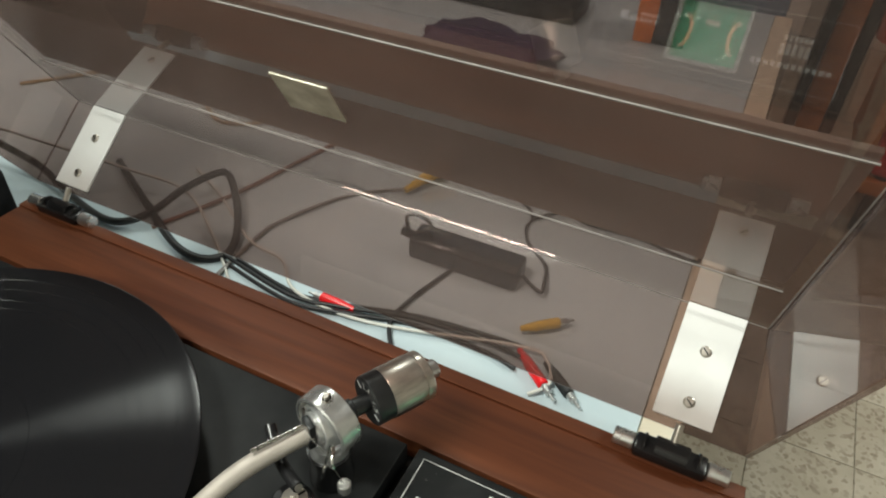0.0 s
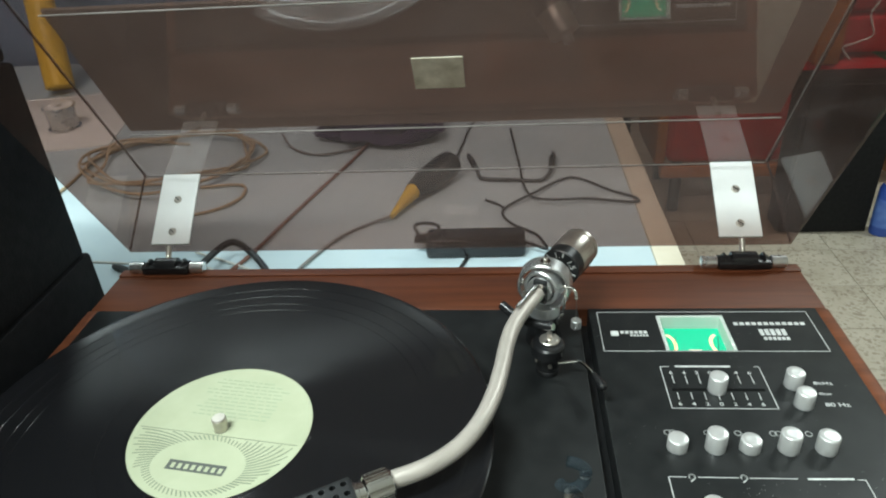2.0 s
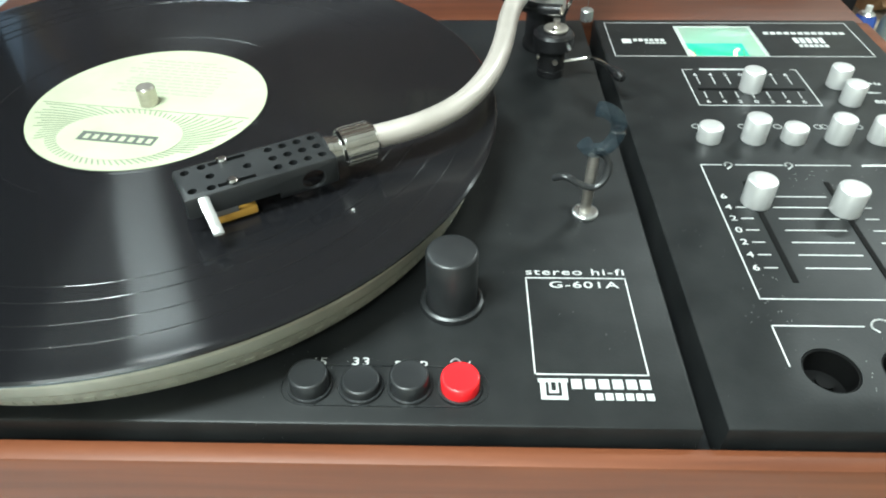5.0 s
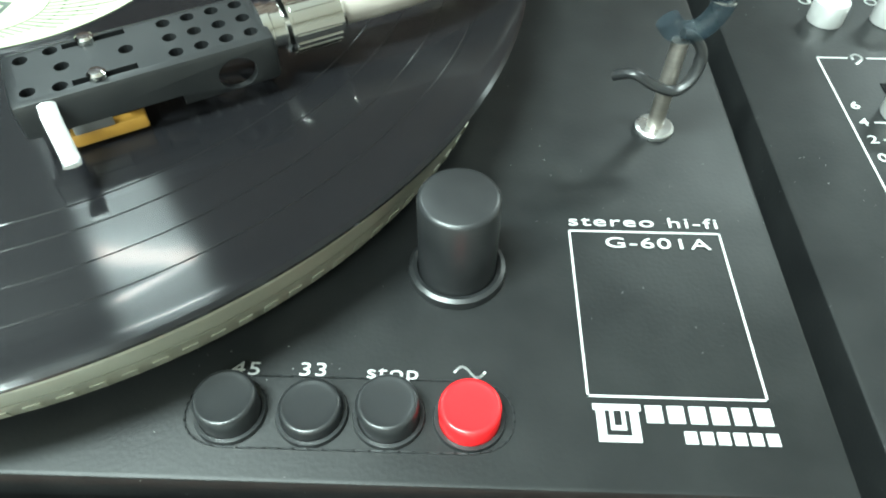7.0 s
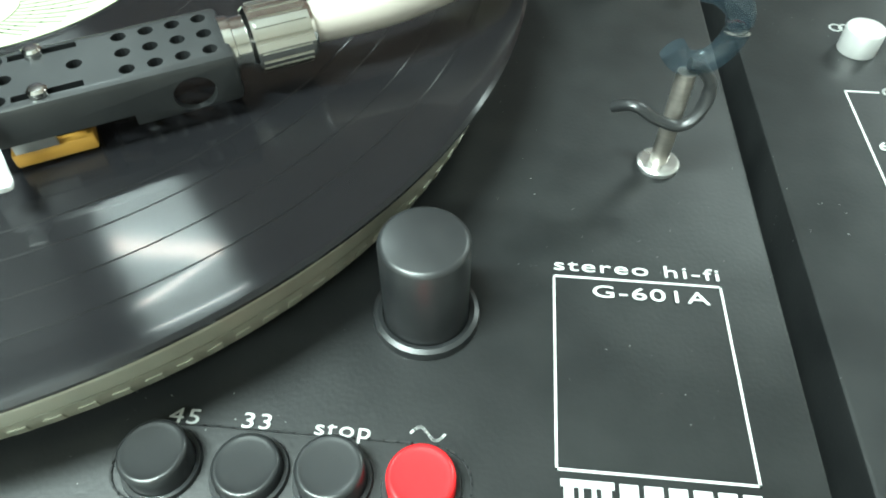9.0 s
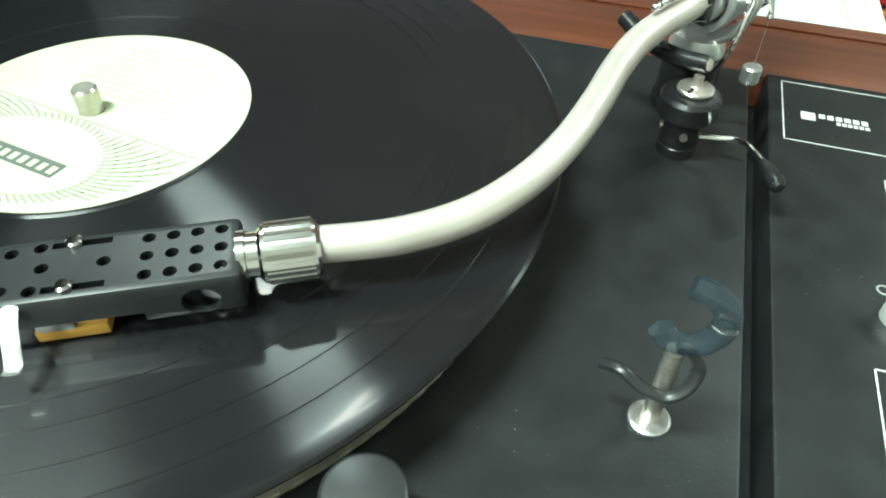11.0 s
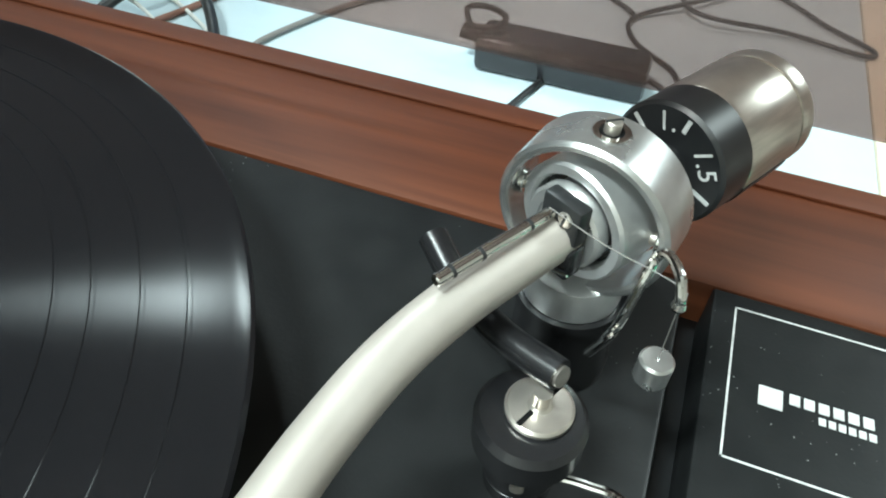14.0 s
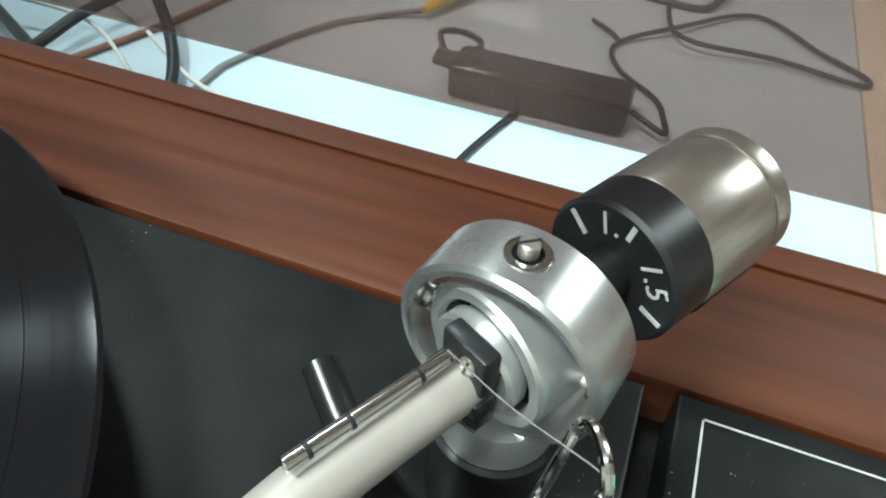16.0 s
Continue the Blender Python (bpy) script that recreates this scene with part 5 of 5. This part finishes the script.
cord("mains_cable", [(-0.677, 0.210, T + 0.02), (-0.605, 0.206, T + 0.012), (-0.545, 0.190, T + 0.004), (-0.468, 0.175, T + 0.004), (-0.434, 0.198, T + 0.010), (-0.424, 0.247, T + 0.018), (-0.404, 0.288, T + 0.022), (-0.370, 0.265, T + 0.018), (-0.340, 0.230, T + 0.008), (-0.325, 0.196, T + 0.002), (-0.344, 0.177, T), (-0.380, 0.178, T + 0.004), (-0.444, 0.210, T + 0.008), (-0.552, 0.270, T)], 0.0042, CABLE, "thick flat black mains lead behind the turntable")
for k, (dy, dz) in enumerate(((0.0, 0.0), (-0.007, 0.003), (-0.012, 0.0))):
    cord("signal_cable", [(-0.325, 0.197 + dy, T + dz), (-0.233, 0.180 + dy, T + dz), (-0.175, 0.189 + dy, T + dz + 0.002), (-0.112, 0.209 + dy, T + dz), (-0.038, 0.218 + dy - 0.004 * k, T + dz), (-0.007, 0.219 + dy - 0.008 * k, T + dz + 0.001)], 0.0021, CABLE, "black signal lead bundled behind the turntable", "cable")
cord("white_cable", [(-0.460, 0.302, T), (-0.397, 0.271, T), (-0.317, 0.220, T + 0.005), (-0.272, 0.214, T), (-0.229, 0.179, T + 0.004), (-0.149, 0.179, T + 0.001), (-0.011, 0.215, T + 0.005), (0.016, 0.209, T + 0.006), (0.026, 0.187, T + 0.004), (0.013, 0.171, T)], 0.0017, WHITECABLE, "thin white cable lying on the table")
cord("thin_cable", [(-0.635, 0.193, T + 0.06), (-0.505, 0.242, T + 0.02), (-0.428, 0.250, T + 0.01), (-0.355, 0.208, T + 0.002), (-0.295, 0.161, T)], 0.0016, WHITECABLE, "thin pale wire beside the hinge")
rnd = random.Random(9)
loop = []
for k in range(44):
    a = k * 0.66
    loop.append((-0.612 + (0.105 + 0.05 * rnd.random()) * math.cos(a), 0.594 + (0.092 + 0.05 * rnd.random()) * math.sin(a), T + 0.0015 + 0.020 * rnd.random()))
cord("tangled_cable", loop, 0.0024, TANCABLE, "tangled bundle of tan cable on the table")
cord("loose_cable", [(-0.527, 0.494, T), (-0.466, 0.500, T), (-0.452, 0.460, T), (-0.474, 0.422, T), (-0.516, 0.406, T), (-0.568, 0.439, T)], 0.0026, TANCABLE, "loose end of tan cable on table")
cord("left_cable", [(-0.822, 0.350, T), (-0.758, 0.438, T), (-0.751, 0.524, T), (-0.757, 0.615, T), (-0.704, 0.685, T), (-0.615, 0.671, T)], 0.0026, TANCABLE, "tan cable curving across the table")


def build_plug(name, p, q, mat, label):
    t = thing(name, label, "plug", p[0], p[1], TOP)
    a, b = Vector(p), Vector(q)
    n = (b - a).length
    part("shell", lathe([(0, 0), (0.0025, 0), (0.0048, n * 0.3), (0.0052, n * 0.7), (0.0040, n * 0.72), (0, n * 0.72)], 18, axis(a, b)), mat, t)
    part("tip", lathe([(0, n * 0.7205), (0.0034, n * 0.7205), (0.0034, n * 0.86), (0.0014, n * 0.87), (0.0014, n), (0, n)], 16, axis(a, b)), SATIN, t, "metal tip")


build_plug("red_plug", (-0.011, 0.212, TOP + 0.0065), (0.036, 0.172, TOP + 0.0065), RED, "red phono plug behind the turntable")
build_plug("black_plug", (0.015, 0.209, TOP + 0.0065), (0.057, 0.175, TOP + 0.0065), BLACK, "black phono plug behind the turntable")
build_plug("yellow_plug", (-0.019, 0.236, TOP + 0.0075), (0.022, 0.270, TOP + 0.0085), YELLOW, "yellow phono plug behind the turntable")
build_plug("yellow_plug", (-0.117, 0.143, TOP + 0.0065), (-0.158, 0.161, TOP + 0.0065), YELLOW, "yellow phono plug behind the turntable")
build_plug("red_plug", (-0.167, 0.184, TOP + 0.0075), (-0.218, 0.185, TOP + 0.0065), RED, "red phono plug behind the turntable")
build_plug("earphone_plug", (-0.001, 0.515, TOP + 0.009), (0.007, 0.581, TOP + 0.012), BLACK, "black plug lying on the table")
build_plug("earphone_plug", (-0.108, 0.516, TOP + 0.009), (-0.127, 0.583, TOP + 0.012), BLACK, "black plug lying on the table")
build_plug("red_plug", (-0.144, 0.532, TOP + 0.0065), (-0.162, 0.572, TOP + 0.0065), RED, "red plug lying on the table")
cord("short_cable", [(-0.108, 0.516, T + 0.005), (-0.100, 0.504, T), (-0.059, 0.498, T), (-0.016, 0.495, T), (-0.001, 0.515, T + 0.005)], 0.0032, CABLE, "short thick black lead between plugs")
cord("red_cable", [(-0.148, 0.555, T + 0.002), (-0.138, 0.633, T), (-0.126, 0.725, T), (-0.102, 0.796, T)], 0.0018, CABLE, "thin dark lead behind the red plug")
cord("curved_cable", [(-0.459, 0.708, T), (-0.421, 0.639, T), (-0.368, 0.610, T), (-0.303, 0.638, T)], 0.0022, GREYCABLE, "curved grey cable beside the bag")


def build_spool():
    t = thing("solder_spool", "grey wire spool with white label on the paper", "spool", -0.905, 0.777, TOP)
    part("reel", lathe([(0, TOP + 0.003), (0.030, TOP + 0.003), (0.030, TOP + 0.0055), (0.026, TOP + 0.007), (0.026, TOP + 0.042), (0.030, TOP + 0.0435), (0.030, TOP + 0.046), (0, TOP + 0.046)], 36, pose(-0.905, 0.777, 0)), SATIN, t)
    part("reel_label", lathe([(0.006, TOP + 0.0461), (0.027, TOP + 0.0461), (0.027, TOP + 0.0464), (0.006, TOP + 0.0464)], 36, pose(-0.905, 0.777, 0)), WHITE, t, "white round label")


build_spool()
carton("paper_sheet", -1.18, -0.80, 0.64, 0.97, TOP, TOP + 0.0022, WHITE, "stack of white paper on the table", "paper", 12)
carton("keyboard_case", -0.86, -0.21, 0.985, 1.075, TOP, TOP + 0.032, BLACK, "long flat black case at the back of the table", "case", 0)
carton("orange_carton", -0.103, -0.018, 0.985, 1.06, TOP, TOP + 0.105, GLOSSBLACK, "dark box with an orange end on the table", "box")
tagged(part("orange_face", box(-0.1035, -0.071, 0.9815, 0.9845, TOP + 0.001, TOP + 0.104, 0.0005), ORANGE, bpy.data.objects["orange_carton"]), "orange printed panel")


# ---- floor tiles beside the table ----
tile_mesh = finish(box(-0.099, 0.099, -0.099, 0.099, -0.0028, 0.0, 0.0008, 1), "tile", TERRAZZO)
for i in range(9):
    for j in range(18):
        tile = new("tile", tile_mesh)
        tile.parent = floor
        tile.location = (0.23 + 0.2 * i, -0.40 + 0.2 * j, FLOOR)
